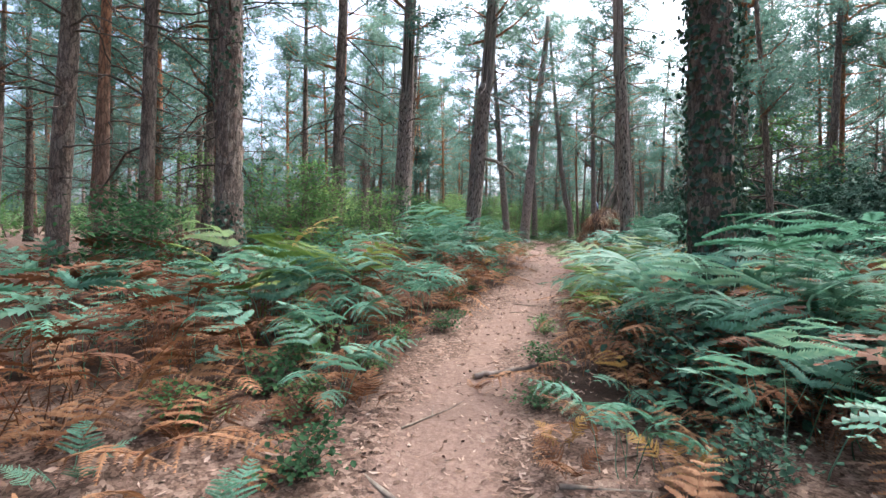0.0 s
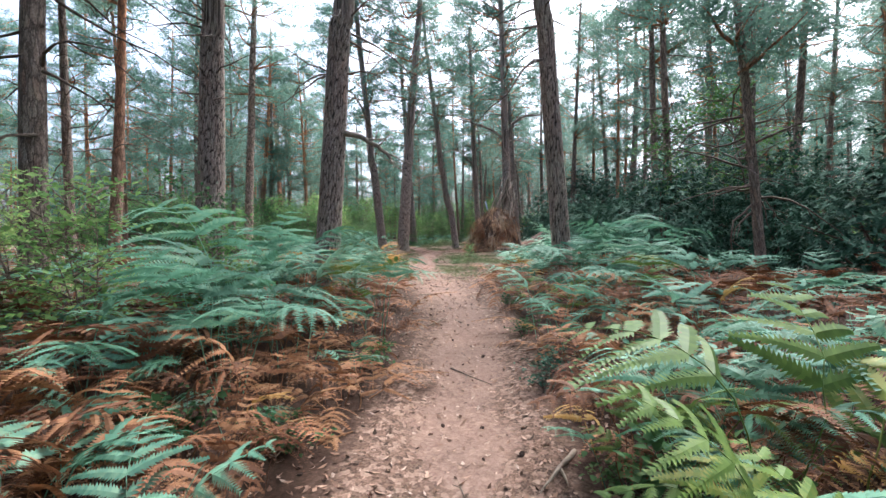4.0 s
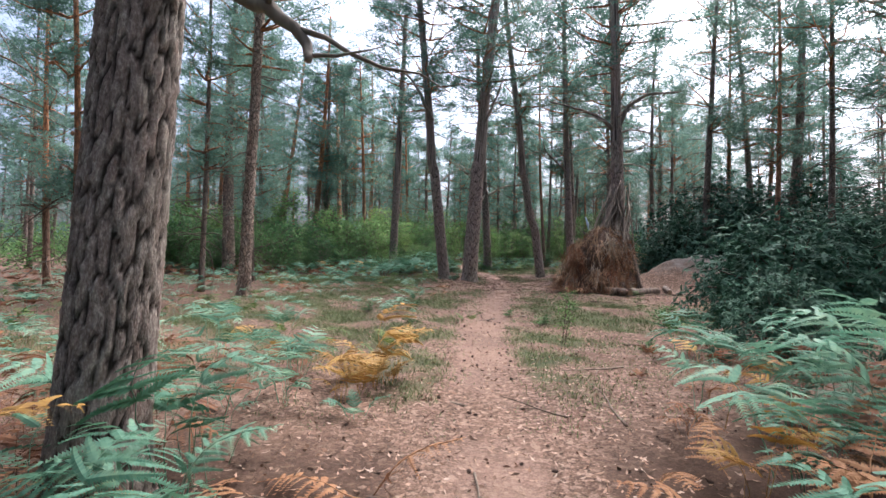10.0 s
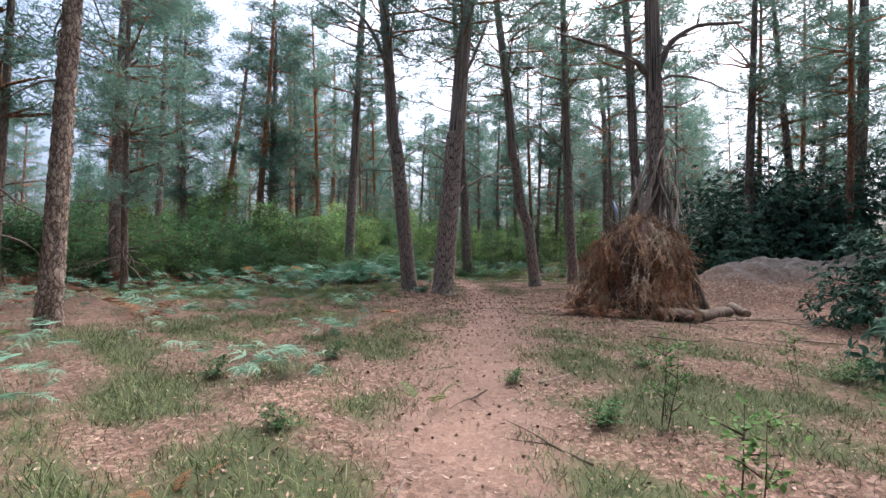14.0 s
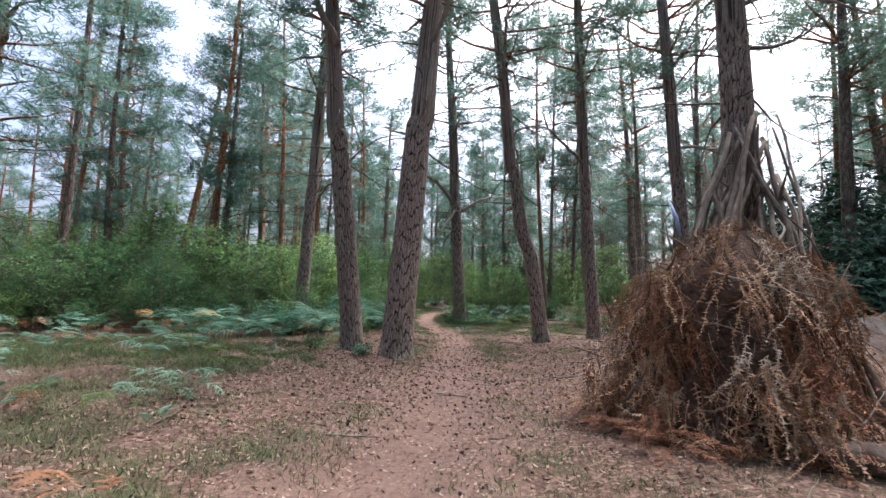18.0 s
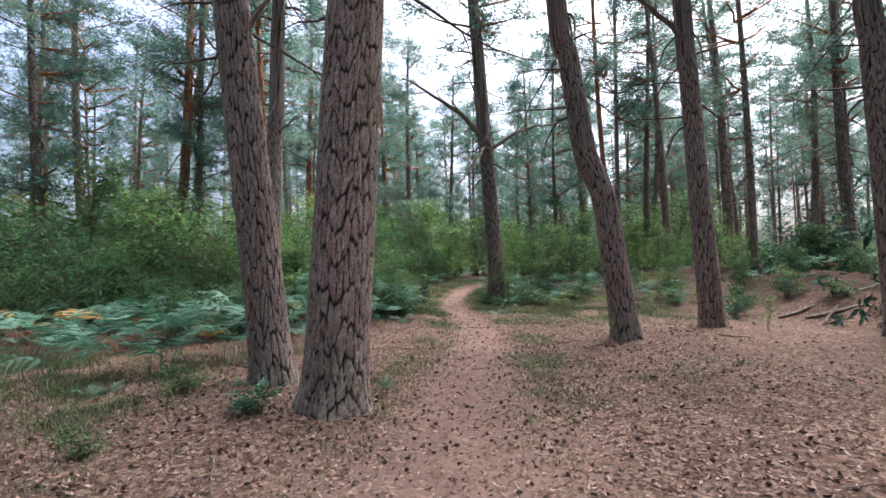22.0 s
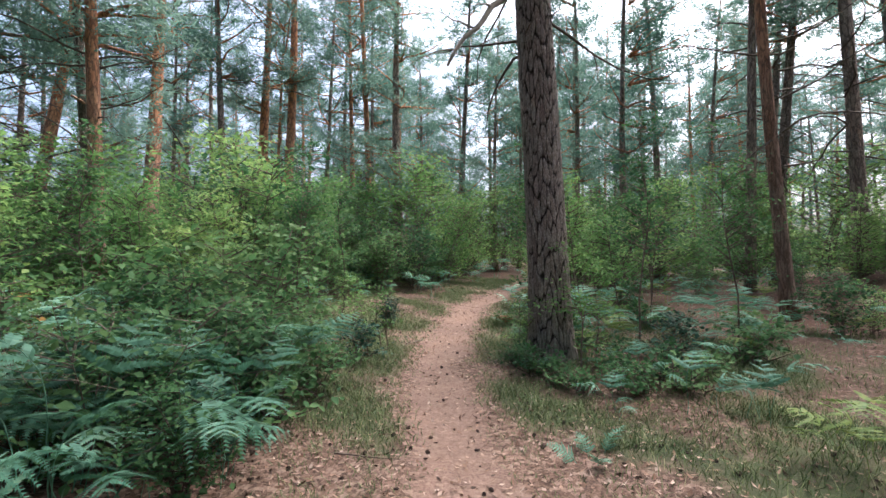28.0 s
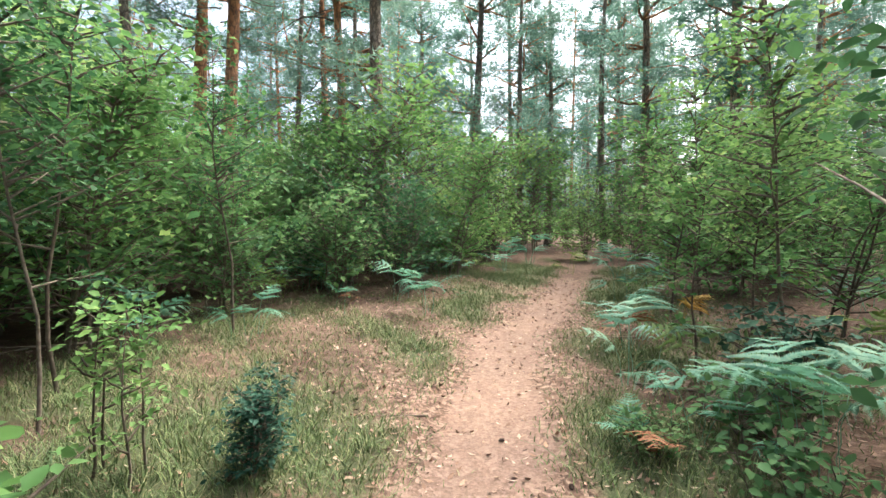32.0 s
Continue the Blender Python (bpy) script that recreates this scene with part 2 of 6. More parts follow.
    tone = ramp(nodes, [(0, (.8, .8, .8)), (1, (1.15, 1.1, 1.05))])
    links.new(info.outputs["Random"], tone.inputs["Fac"])
    c3 = mix_rgb(nodes, links, 1.0, mix_rgb(nodes, links, .8, c2, flake_col.outputs["Color"], "MULTIPLY"), tone.outputs["Color"], "MULTIPLY")
    links.new(c3, bsdf.inputs["Base Color"])
    bsdf.inputs["Roughness"].default_value, bsdf.inputs["Specular IOR Level"].default_value = .9, .2
    hgt = nodes.new("ShaderNodeMath")
    hgt.operation = "MULTIPLY_ADD"
    links.new(fine.outputs["Fac"], hgt.inputs[0])
    hgt.inputs[1].default_value = .6 if carved else .35
    links.new(grit.outputs["Fac"] if carved else edge.outputs["Color"], hgt.inputs[2])
    bp = nodes.new("ShaderNodeBump")
    bp.inputs["Strength"].default_value, bp.inputs["Distance"].default_value = bump, .03
    links.new(hgt.outputs[0], bp.inputs["Height"])
    links.new(bp.outputs[0], bsdf.inputs["Normal"])
    return m


def plain_rough(name, stops, scale, squash=(1, 1, 1), rough=.85, bump=.3, dist=.01):
    m, n, nodes, links, bsdf = node_material(name)
    nt, _ = noise_tex(nodes, links, scale, 6, squash=squash)
    info, add = nodes.new("ShaderNodeObjectInfo"), nodes.new("ShaderNodeMath")
    add.operation = "MULTIPLY_ADD"
    links.new(info.outputs["Random"], add.inputs[0])
    add.inputs[1].default_value = .25
    links.new(nt.outputs["Fac"], add.inputs[2])
    r = ramp(nodes, stops)
    links.new(add.outputs[0], r.inputs["Fac"])
    links.new(r.outputs["Color"], bsdf.inputs["Base Color"])
    bsdf.inputs["Roughness"].default_value, bsdf.inputs["Specular IOR Level"].default_value = rough, .25
    bp = nodes.new("ShaderNodeBump")
    bp.inputs["Strength"].default_value, bp.inputs["Distance"].default_value = bump, dist
    links.new(nt.outputs["Fac"], bp.inputs["Height"])
    links.new(bp.outputs[0], bsdf.inputs["Normal"])
    return m


def island_litter(name, stops, rough=.8):
    """Small loose pieces, each of a colour of its own."""
    m, n, nodes, links, bsdf = node_material(name)
    geo = nodes.new("ShaderNodeNewGeometry")
    r = ramp(nodes, stops)
    links.new(geo.outputs["Random Per Island"], r.inputs["Fac"])
    nt, _ = noise_tex(nodes, links, 60, 3)
    tone = ramp(nodes, [(.3, (.7, .7, .7)), (.7, (1.1, 1.1, 1.1))])
    links.new(nt.outputs["Fac"], tone.inputs["Fac"])
    links.new(mix_rgb(nodes, links, 1.0, r.outputs["Color"], tone.outputs["Color"], "MULTIPLY"), bsdf.inputs["Base Color"])
    bsdf.inputs["Roughness"].default_value, bsdf.inputs["Specular IOR Level"].default_value = rough, .25
    return m


# Olive end paints shade, teal end paints sky reflection into the frond colour.
FERN_GREEN = leaf_material("fern_green", (.06, .145, .078), (.148, .305, .215), (.255, .40, .26), .4, .5, 5, .35)
FERN_LIME = leaf_material("fern_lime", (.08, .135, .032), (.14, .215, .048), (.26, .27, .065), .35, .5, 5)
FERN_YELLOW = leaf_material("fern_yellow", (.28, .15, .038), (.42, .245, .06), (.46, .34, .13), .3, .6, 5)
FERN_BROWN = leaf_material("fern_brown", (.105, .042, .019), (.225, .098, .042), (.35, .185, .09), .2, .7, 4)
# Needles kept pale so the haze over the crowns sits in their colour.
NEEDLES = leaf_material("pine_needles", (.08, .15, .115), (.14, .23, .178), (.2, .28, .21), .5, .6, 1.2, .2)
LEAF_FRESH = leaf_material("broadleaf_fresh", (.08, .165, .052), (.152, .258, .082), (.275, .36, .12), .48, .6, 1.5, .16)
LEAF_MID = leaf_material("broadleaf_mid", (.04, .094, .04), (.08, .162, .062), (.158, .238, .092), .46, .6, 1.5, .14)
LEAF_DARK = leaf_material("evergreen_leaf", (.023, .062, .04), (.044, .102, .066), (.082, .15, .096), .18, .6, 2, .15)
IVY_LEAF = leaf_material("ivy_leaf", (.018, .045, .028), (.036, .08, .045), (.065, .12, .06), .1, .5, 3, .3)
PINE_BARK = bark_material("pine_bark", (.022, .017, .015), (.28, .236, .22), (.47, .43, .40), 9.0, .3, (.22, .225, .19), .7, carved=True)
PINE_RED = bark_material("pine_bark_red", (.10, .065, .05), (.235, .165, .135), (.34, .255, .215), 8, .2, bump=.35, upper=(.50, .24, .12))
# Lightened bark: haze over the distant trunks goes into this colour.
PINE_GREY = bark_material("pine_bark_grey", (.07, .057, .05), (.245, .203, .18), (.36, .315, .283), 9, .2, (.17, .18, .145), .5)
BIRCH_BARK = bark_material("birch_bark", (.05, .038, .03), (.33, .275, .24), (.62, .55, .5), 7, .45, (.11, .08, .065), .5)
DEAD_WOOD = plain_rough("dead_wood", [(.3, (.07, .055, .045)), (.6, (.17, .14, .115)), (.95, (.31, .265, .22))], 9, (1, 1, .25), .85, .5)
POLE_WOOD = plain_rough("weathered_pole", [(.3, (.06, .045, .035)), (.6, (.15, .115, .09)), (.95, (.34, .285, .225))], 12, (1, 1, .2), .85, .6)
LOG_BARK = plain_rough("log_bark", [(.3, (.055, .04, .032)), (.6, (.17, .13, .105)), (.95, (.36, .31, .27))], 9, (1, 1, .5), .9, .8, .02)
CUT_WOOD = plain_rough("cut_wood", [(.3, (.25, .17, .10)), (.9, (.42, .31, .2))], 20, (1, 1, 1), .8, .3)
TWIG = plain_rough("twig", [(.3, (.04, .03, .024)), (.6, (.085, .062, .048)), (.95, (.2, .16, .13))], 20)
CONE_SCALE = plain_rough("cone_scale", [(.3, (.035, .022, .017)), (.7, (.075, .05, .04)), (1, (.15, .11, .09))], 60)
LITTER = island_litter("leaf_litter", [(.0, (.05, .03, .02)), (.3, (.15, .085, .056)), (.55, (.29, .175, .12)), (.8, (.39, .265, .2)), (1, (.42, .32, .26))])
STRAW = island_litter("dry_grass", [(.0, (.06, .085, .03)), (.4, (.105, .15, .05)), (.7, (.16, .19, .075)), (1, (.28, .26, .14))])
GRASS = island_litter("wood_grass", [(.0, (.06, .10, .036)), (.5, (.11, .165, .06)), (.8, (.19, .22, .095)), (1, (.33, .30, .16))], .6)
SHEET = plain_rough("pale_sheet", [(.2, (.30, .38, .58)), (.9, (.5, .58, .75))], 8, rough=.5, bump=.2)


def ground_material():
    """Bare trodden earth, leaf litter and moss, laid by three attributes."""
    m, n, nodes, links, bsdf = node_material("forest_floor")
    geo = nodes.new("ShaderNodeNewGeometry")

    def noise_at(scale, detail=5, rough=.6):
        nt = nodes.new("ShaderNodeTexNoise")
        nt.inputs["Scale"].default_value, nt.inputs["Detail"].default_value, nt.inputs["Roughness"].default_value = scale, detail, rough
        links.new(geo.outputs["Position"], nt.inputs["Vector"])
        return nt

    def voronoi_at(scale):
        vt = nodes.new("ShaderNodeTexVoronoi")
        vt.inputs["Scale"].default_value = scale
        links.new(geo.outputs["Position"], vt.inputs["Vector"])
        return vt

    fine, mid, wide = noise_at(38, 6, .7), noise_at(5, 5), noise_at(.6, 3)
    cell, cell2 = voronoi_at(26), voronoi_at(70)
    earth = ramp(nodes, [(.25, (.125, .077, .059)), (.5, (.22, .142, .112)), (.75, (.335, .238, .2))])
    links.new(fine.outputs["Fac"], earth.inputs["Fac"])
    sep = nodes.new("ShaderNodeSeparateColor")
    links.new(cell.outputs["Color"], sep.inputs["Color"])
    leaf = ramp(nodes, [(0, (.033, .020, .014)), (.4, (.105, .062, .044)), (.7, (.195, .122, .09)), (.93, (.34, .24, .19))])
    links.new(sep.outputs["Red"], leaf.inputs["Fac"])
    sep2 = nodes.new("ShaderNodeSeparateColor")
    links.new(cell2.outputs["Color"], sep2.inputs["Color"])
    leaf2 = ramp(nodes, [(0, (.038, .024, .018)), (.5, (.13, .08, .059)), (1, (.275, .192, .15))])
    links.new(sep2.outputs["Green"], leaf2.inputs["Fac"])
    litter = mix_rgb(nodes, links, mid.outputs["Fac"], leaf.outputs["Color"], leaf2.outputs["Color"])
    moss = ramp(nodes, [(.3, (.036, .044, .02)), (.55, (.07, .078, .038)), (.8, (.135, .125, .072))])
    links.new(fine.outputs["Fac"], moss.inputs["Fac"])
    sand = ramp(nodes, [(.3, (.045, .038, .034)), (.5, (.09, .08, .075)), (.62, (.13, .118, .113)), (.85, (.22, .205, .2))])
    links.new(mid.outputs["Fac"], sand.inputs["Fac"])

    def mask(attribute, lo, hi, amount=.5):
        at = nodes.new("ShaderNodeAttribute")
        at.attribute_name = attribute
        mul = nodes.new("ShaderNodeMath")
        mul.operation = "MULTIPLY_ADD"
        links.new(mid.outputs["Fac"], mul.inputs[0])
        mul.inputs[1].default_value = amount
        links.new(at.outputs["Fac"], mul.inputs[2])
        rr = ramp(nodes, [(lo, (0, 0, 0)), (hi, (1, 1, 1))])
        links.new(mul.outputs[0], rr.inputs["Fac"])
        return rr.outputs["Color"]

    humus = ramp(nodes, [(.3, (.028, .017, .012)), (.55, (.065, .038, .027)), (.8, (.13, .075, .05))])
    links.new(fine.outputs["Fac"], humus.inputs["Fac"])
    litter = mix_rgb(nodes, links, mask("humus", .5, .9), litter, humus.outputs["Color"])
    c = mix_rgb(nodes, links, mask("grass", .6, .97), litter, moss.outputs["Color"])
    c = mix_rgb(nodes, links, mask("path", .5, .85), c, mix_rgb(nodes, links, .35, earth.outputs["Color"], litter))
    c = mix_rgb(nodes, links, mask("bank", .5, .9), c, sand.outputs["Color"])
    tone = ramp(nodes, [(.3, (.78, .78, .78)), (.7, (1.1, 1.08, 1.05))])
    links.new(wide.outputs["Fac"], tone.inputs["Fac"])
    links.new(mix_rgb(nodes, links, 1.0, c, tone.outputs["Color"], "MULTIPLY"), bsdf.inputs["Base Color"])
    bsdf.inputs["Roughness"].default_value, bsdf.inputs["Specular IOR Level"].default_value = .95, .15
    hgt = nodes.new("ShaderNodeMath")
    hgt.operation = "ADD"
    links.new(fine.outputs["Fac"], hgt.inputs[0])
    links.new(sep.outputs["Red"], hgt.inputs[1])
    bp = nodes.new("ShaderNodeBump")
    bp.inputs["Strength"].default_value, bp.inputs["Distance"].default_value = .5, .02
    links.new(hgt.outputs[0], bp.inputs["Height"])
    links.new(bp.outputs[0], bsdf.inputs["Normal"])
    return m


# ---------------------------------------------------------------- ground
def grass_amount(x, y):
    """Where thin grass and moss grow, 0 to 1."""
    d = off_track(x.ravel(), y.ravel()).reshape(x.shape)
    glade = np.exp(-(((x - 7.5) / 4.2) ** 2 + ((y - 23.5) / 4.5) ** 2)) + .8 * np.exp(-(((x - 1) / 3.5) ** 2 + ((y - 29) / 6) ** 2))
    fringe = .85 * np.exp(-((d - .95) / .6) ** 2) * smooth(16, 20, y) * (1 - .7 * np.exp(-((y - 32) / 3.5) ** 2))
    lawn = .9 * np.exp(-(((x - 12.5) / 2.6) ** 2 + ((y - 45.5) / 4.5) ** 2)) + .7 * np.exp(-(((x - 10.5) / 2.5) ** 2 + ((y - 42) / 1.6) ** 2))
    heath = .75 * np.exp(-(((x + 2) / 4.5) ** 2 + ((y - 22) / 4.5) ** 2))
    band = heath + .8 * np.exp(-((y - 35.5 + .25 * x) / 2.2) ** 2) * (1 - smooth(2.5, 5, x)) + .55 * np.exp(-(((x - 9.5) / 2.5) ** 2 + ((y - 43.5) / 1.8) ** 2)) + .7 * np.exp(-(((x - 2) / 2.5) ** 2 + ((y - 25) / 3) ** 2))
    verge = .95 * np.exp(-(((x - 5.4) / 1.9) ** 2 + ((y - 49.5) / 4.0) ** 2)) + 1.0 * np.exp(-(((x - 8.9) / 2.6) ** 2 + ((y - 58) / 3.4) ** 2)) + .7 * np.exp(-(((x - 10.2) / 1.6) ** 2 + ((y - 49) / 4) ** 2)) + .5 * np.exp(-(((x - 2.0) / 3.0) ** 2 + ((y - 47) / 4.0) ** 2)) + .6 * np.exp(-(((x + 1) / 4) ** 2 + ((y - 37) / 2) ** 2))
    sward = .55 * np.exp(-(((x - 10.6) / 2.2) ** 2 + ((y - 36.2) / 1.5) ** 2)) + .5 * np.exp(-(((x - 4.2) / 1.6) ** 2 + ((y - 39.2) / 1.4) ** 2))
    return np.clip(sward + glade + fringe + lawn + verge + band, 0, 1) * smooth(.18, .7, d) * (.35 + .65 * smooth(-.45, .4, ripple(x, y, 1.5, 3.0) + .45 * ripple(x, y, 3.9, 1.0)))


def build_ground():
    xs = np.concatenate([np.linspace(-260, -40, 12, endpoint=False), np.linspace(-40, -10, 30, endpoint=False), np.arange(-10, 20, .16), np.linspace(20, 50, 30), np.linspace(60, 260, 11)])
    ys = np.concatenate([np.linspace(-160, -20, 8, endpoint=False), np.linspace(-20, -2, 18, endpoint=False), np.arange(-2, 58, .16), np.linspace(58, 100, 28), np.linspace(120, 400, 12)])
    X, Y = np.meshgrid(xs, ys)
    v = np.stack([X, Y, ground_z(X, Y)], -1).reshape(-1, 3)
    nx = len(xs)
    i, j = np.meshgrid(np.arange(len(ys) - 1), np.arange(nx - 1), indexing="ij")
    a = i * nx + j
    f = np.concatenate([np.stack([a, a + 1, a + nx + 1], -1).reshape(-1, 3), np.stack([a, a + nx + 1, a + nx], -1).reshape(-1, 3)])
    me = tri_mesh("ground", v, f, ground_material(), True)
    d = off_track(X.ravel(), Y.ravel())
    yy = Y.ravel()
    half = np.interp(yy, [-10, 8, 12, 20, 27, 34, 38, 44, 60], [.42, .36, .48, .62, 1.3, 1.6, .6, .42, .34])
    path = (1 - smooth(half * .4, half * 1.35, d + .16 * ripple(X.ravel(), yy, 1.6, 3.0) + .08 * ripple(X.ravel(), yy, 4.3, 1.0))) * (1 - smooth(54.5, 57.5, yy)) * (1 - .42 * np.exp(-((yy - 19) / 5.5) ** 2) * (1 + ripple(X.ravel(), yy, 1.2, 7.0)))
    bank = np.zeros(len(yy))
    for bx, by, rx, ry, h in BANKS:
        u = ((X.ravel() - bx) / rx) ** 2 + ((yy - by) / ry) ** 2
        bank = np.maximum(bank, np.exp(-u * u * 1.2) * (.9 if by < 36 else .12))
    humus = np.maximum((1 - smooth(15, 19, yy)) * smooth(2.6, 4.2, yy) * smooth(.42, .95, d), .8 * (1 - smooth(-1, 1.5, X.ravel() - np.interp(yy, [35, 38, 41, 44, 48, 52, 60], [-3, 1.2, 3.5, 5.2, 5.0, 4.8, 6]))) * smooth(35, 37, yy))
    humus = humus * (1 - smooth(7, 15, d + 2.5 * ripple(X.ravel(), yy, .35, 1.0)))
    for bx, by, rx, ry, h in BANKS[2:]:
        u = ((X.ravel() - bx) / rx) ** 2 + ((yy - by) / ry) ** 2
        humus = np.maximum(humus, np.exp(-u * u * .7))
    humus = np.maximum(humus, .55 * smooth(42, 45, yy) * smooth(.5, 1.1, d) * (1 - smooth(6, 13, d + 2.5 * ripple(X.ravel(), yy, .4, 3.0))) * (1 + .5 * ripple(X.ravel(), yy, 1.4, 2.0)))
    for key, values in (("humus", np.clip(humus, 0, 1) * .75), ("path", path * .75), ("grass", grass_amount(X, Y).ravel() * .75), ("bank", bank * .8)):
        me.attributes.new(key, "FLOAT", "POINT").data.foreach_set("value", values.astype(np.float32))
    ob = new("ground", me)
    tagged(ob, "woodland floor of trodden earth, leaf litter and thin grass", "ground", kind="structure")


build_ground()

# ---------------------------------------------------------------- trees
def centre_line(height, lean, bend, rings, kink=()):
    """Points up a trunk from its foot: lean in metres per metre, bend as (x, y) sag in metres at half height, kinks as (height, dx, dy)."""
    z = np.linspace(0, 1, rings) ** 1.15 * height
    u = z / height
    x, y = lean[0] * z + bend[0] * 4 * u * (1 - u), lean[1] * z + bend[1] * 4 * u * (1 - u)
    for kz, kx, ky in kink:
        s = smooth(kz - .5, kz + .5, z)
        x, y = x + kx * s, y + ky * s
    return np.stack([x, y, z - .12], -1)


def plate_field(u, v, around, seed):
    """Bark plates on a sheet that closes round the trunk: distance to the nearest crack, and a number for each plate.
    u counts plates round the trunk and closes at `around`, v counts plates up it."""
    def pick(i, j, k):
        h = np.sin((i % around) * 127.1 + j * 311.7 + k * 74.7 + seed * 13.7) * 43758.5453
        return h - np.floor(h)
    iu, iv = np.floor(u), np.floor(v)
    first, second, tone = np.full(u.shape, 9.0), np.full(u.shape, 9.0), np.zeros(u.shape)
    for du in (-1, 0, 1):
        for dv in (-1, 0, 1):
            cu, cv = iu + du, iv + dv
            d = (np.abs(cu + .15 + .7 * pick(cu, cv, 1) - u) ** 3 + np.abs(cv + .1 + .8 * pick(cu, cv, 2) - v) ** 3) ** (1 / 3)
            closer = d < first
            second = np.where(closer, first, np.minimum(second, d))
            tone = np.where(closer, pick(cu, cv, 3), tone)
            first = np.minimum(first, d)
    return second - first, tone


def trunk_mesh(name, line, dia, material, sides, rough, seed, flare=.45, top=.25, plates=False):
    """A trunk with a flared foot and furrowed, uneven bark."""
    n = len(line)
    h = line[:, 2] - line[0, 2]
    r = dia / 2 * (1 - (1 - top) * (h / h[-1]) ** .9) * (1 + flare * np.exp(-h / .22))
    v, f = tube(line, r, sides)
    rings = v[:n * sides].reshape(n, sides, 3)
    out = rings - line[:, None, :]
    ang = np.arange(sides) / sides * 2 * math.pi
    A, Hh = np.meshgrid(ang, h)
    lobes = .10 * np.exp(-Hh / .25) * np.cos(A * 5 + seed) + .035 * np.sin(A * 3 + Hh * .9 + seed) + .03 * np.sin(A * 2 - Hh * .6 + 2 * seed)
    bump = lobes
    if plates:
        around = max(12, round(dia * math.pi / .074))
        U = A / (2 * math.pi) * around
        wave = .55 * np.sin(A * 4 + Hh * 5.1 + seed) + .4 * np.sin(A * 9 - Hh * 8.7 + 2 * seed) + .22 * np.sin(A * 17 + Hh * 23 + seed)
        edge, tone = plate_field(U + wave * .2, Hh / .34 + .35 * np.sin(A * 7 + 3 * seed) + wave * .12, around, seed)
        chip, chip_tone = plate_field(U * 2 + wave * .8, Hh / .12 + wave * .6, around * 2, seed + 5)
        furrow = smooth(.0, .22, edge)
        depth = rough * 1.15 * np.clip(.30 / dia, .4, 1.3)
        bump = bump + depth * (np.minimum(furrow, .8) * 1.25 * (.88 + .24 * tone) - .8) + depth * .30 * furrow * (np.clip(chip / .2, 0, 1) + chip_tone - 1) + depth * .14 * RNG.normal(size=A.shape)
    else:
        bump = bump + rough * RNG.normal(size=A.shape) * .5
    rings = line[:, None, :] + out * (1 + bump[..., None])
    v[:n * sides] = rings.reshape(-1, 3)
    me = tri_mesh(name, v, f, material, not plates)
    if plates:
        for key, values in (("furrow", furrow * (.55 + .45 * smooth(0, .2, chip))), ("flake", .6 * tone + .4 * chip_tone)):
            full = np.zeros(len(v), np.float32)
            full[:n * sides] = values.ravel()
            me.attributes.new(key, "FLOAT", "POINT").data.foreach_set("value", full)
    return me


def limb(start, way, length, radius, rng, droop=-.1, crook=.25, n=7):
    """A crooked limb; gives its points and radii."""
    pts, d = [np.array(start, float)], np.array(way, float) / np.linalg.norm(way)
    for k in range(n - 1):
        d = d + rng.normal(size=3) * crook * .5 + np.array([0, 0, droop * .3])
        d /= np.linalg.norm(d)
        pts.append(pts[-1] + d * length / (n - 1))
    return np.array(pts), radius * np.linspace(1, .18, n)


def needle_tufts(points, rng, size=.30, blades=11, width=.038):
    """Sprays of pine needles round the given places."""
    p = np.repeat(points, blades, axis=0)
    n = len(p)
    d = rng.normal(size=(n, 3))
    d[:, 2] = d[:, 2] * .6 + .25
    d /= np.linalg.norm(d, axis=1)[:, None]
    side = np.cross(d, rng.normal(size=(n, 3)))
    side /= np.linalg.norm(side, axis=1)[:, None] + 1e-9
    ln = size * rng.uniform(.6, 1.25, (n, 1))
    base = p + rng.normal(size=(n, 3)) * size * .35
    v = np.stack([base - side * width * .5, base + side * width * .5, base + d * ln], 1).reshape(-1, 3)
    return v, np.arange(3 * n).reshape(-1, 3)


def pine_crown(seed, height, base, spread, whorls=13, dead=9):
    """Limbs and needles of a Scots pine with a straight stem of that height."""
    rng = np.random.default_rng(seed)
    wood, spots = [], []
    for k in range(whorls):
        z = base + (height - base) * (k + rng.uniform(-.3, .3)) / whorls
        u = np.clip((z - base) / (height - base), 0, 1)
        reach = spread * (1.05 - .75 * u ** 1.5) * (.55 + .45 * smooth(0, .25, u))
        for q in range(rng.integers(2, 5)):
            a = rng.uniform(0, 2 * math.pi)
            pts, rad = limb((0, 0, z), (math.cos(a), math.sin(a), rng.uniform(.05, .5)), reach * rng.uniform(.6, 1.15), .035 + .02 * (1 - u), rng, .1, .3)
            wood.append(tube(pts, rad, 3, False))
            for s in range(3, 7):
                pad = pts[s] + rng.normal(size=3) * np.array([.3, .3, .1])
                for w in range(4):
                    spots.append(pad + rng.normal(size=3) * np.array([.22, .22, .08]))
    stubs = []
    for k in range(dead):
        a, z = rng.uniform(0, 2 * math.pi), rng.uniform(base * .3, base * 1.05)
        pts, rad = limb((0, 0, z), (math.cos(a), math.sin(a), rng.uniform(-.25, .3)), rng.uniform(.5, 2.6), .026, rng, -.2, .4, 7)
        stubs.append(tube(pts, rad, 4, False))
        if rng.random() < .6:
            p2, r2 = limb(pts[3], pts[4] - pts[3] + rng.normal(size=3) * .3, .6, .012, rng, -.3, .4, 4)
            stubs.append(tube(p2, r2, 3, False))
    return join(wood), join(stubs), needle_tufts(np.array(spots), rng)


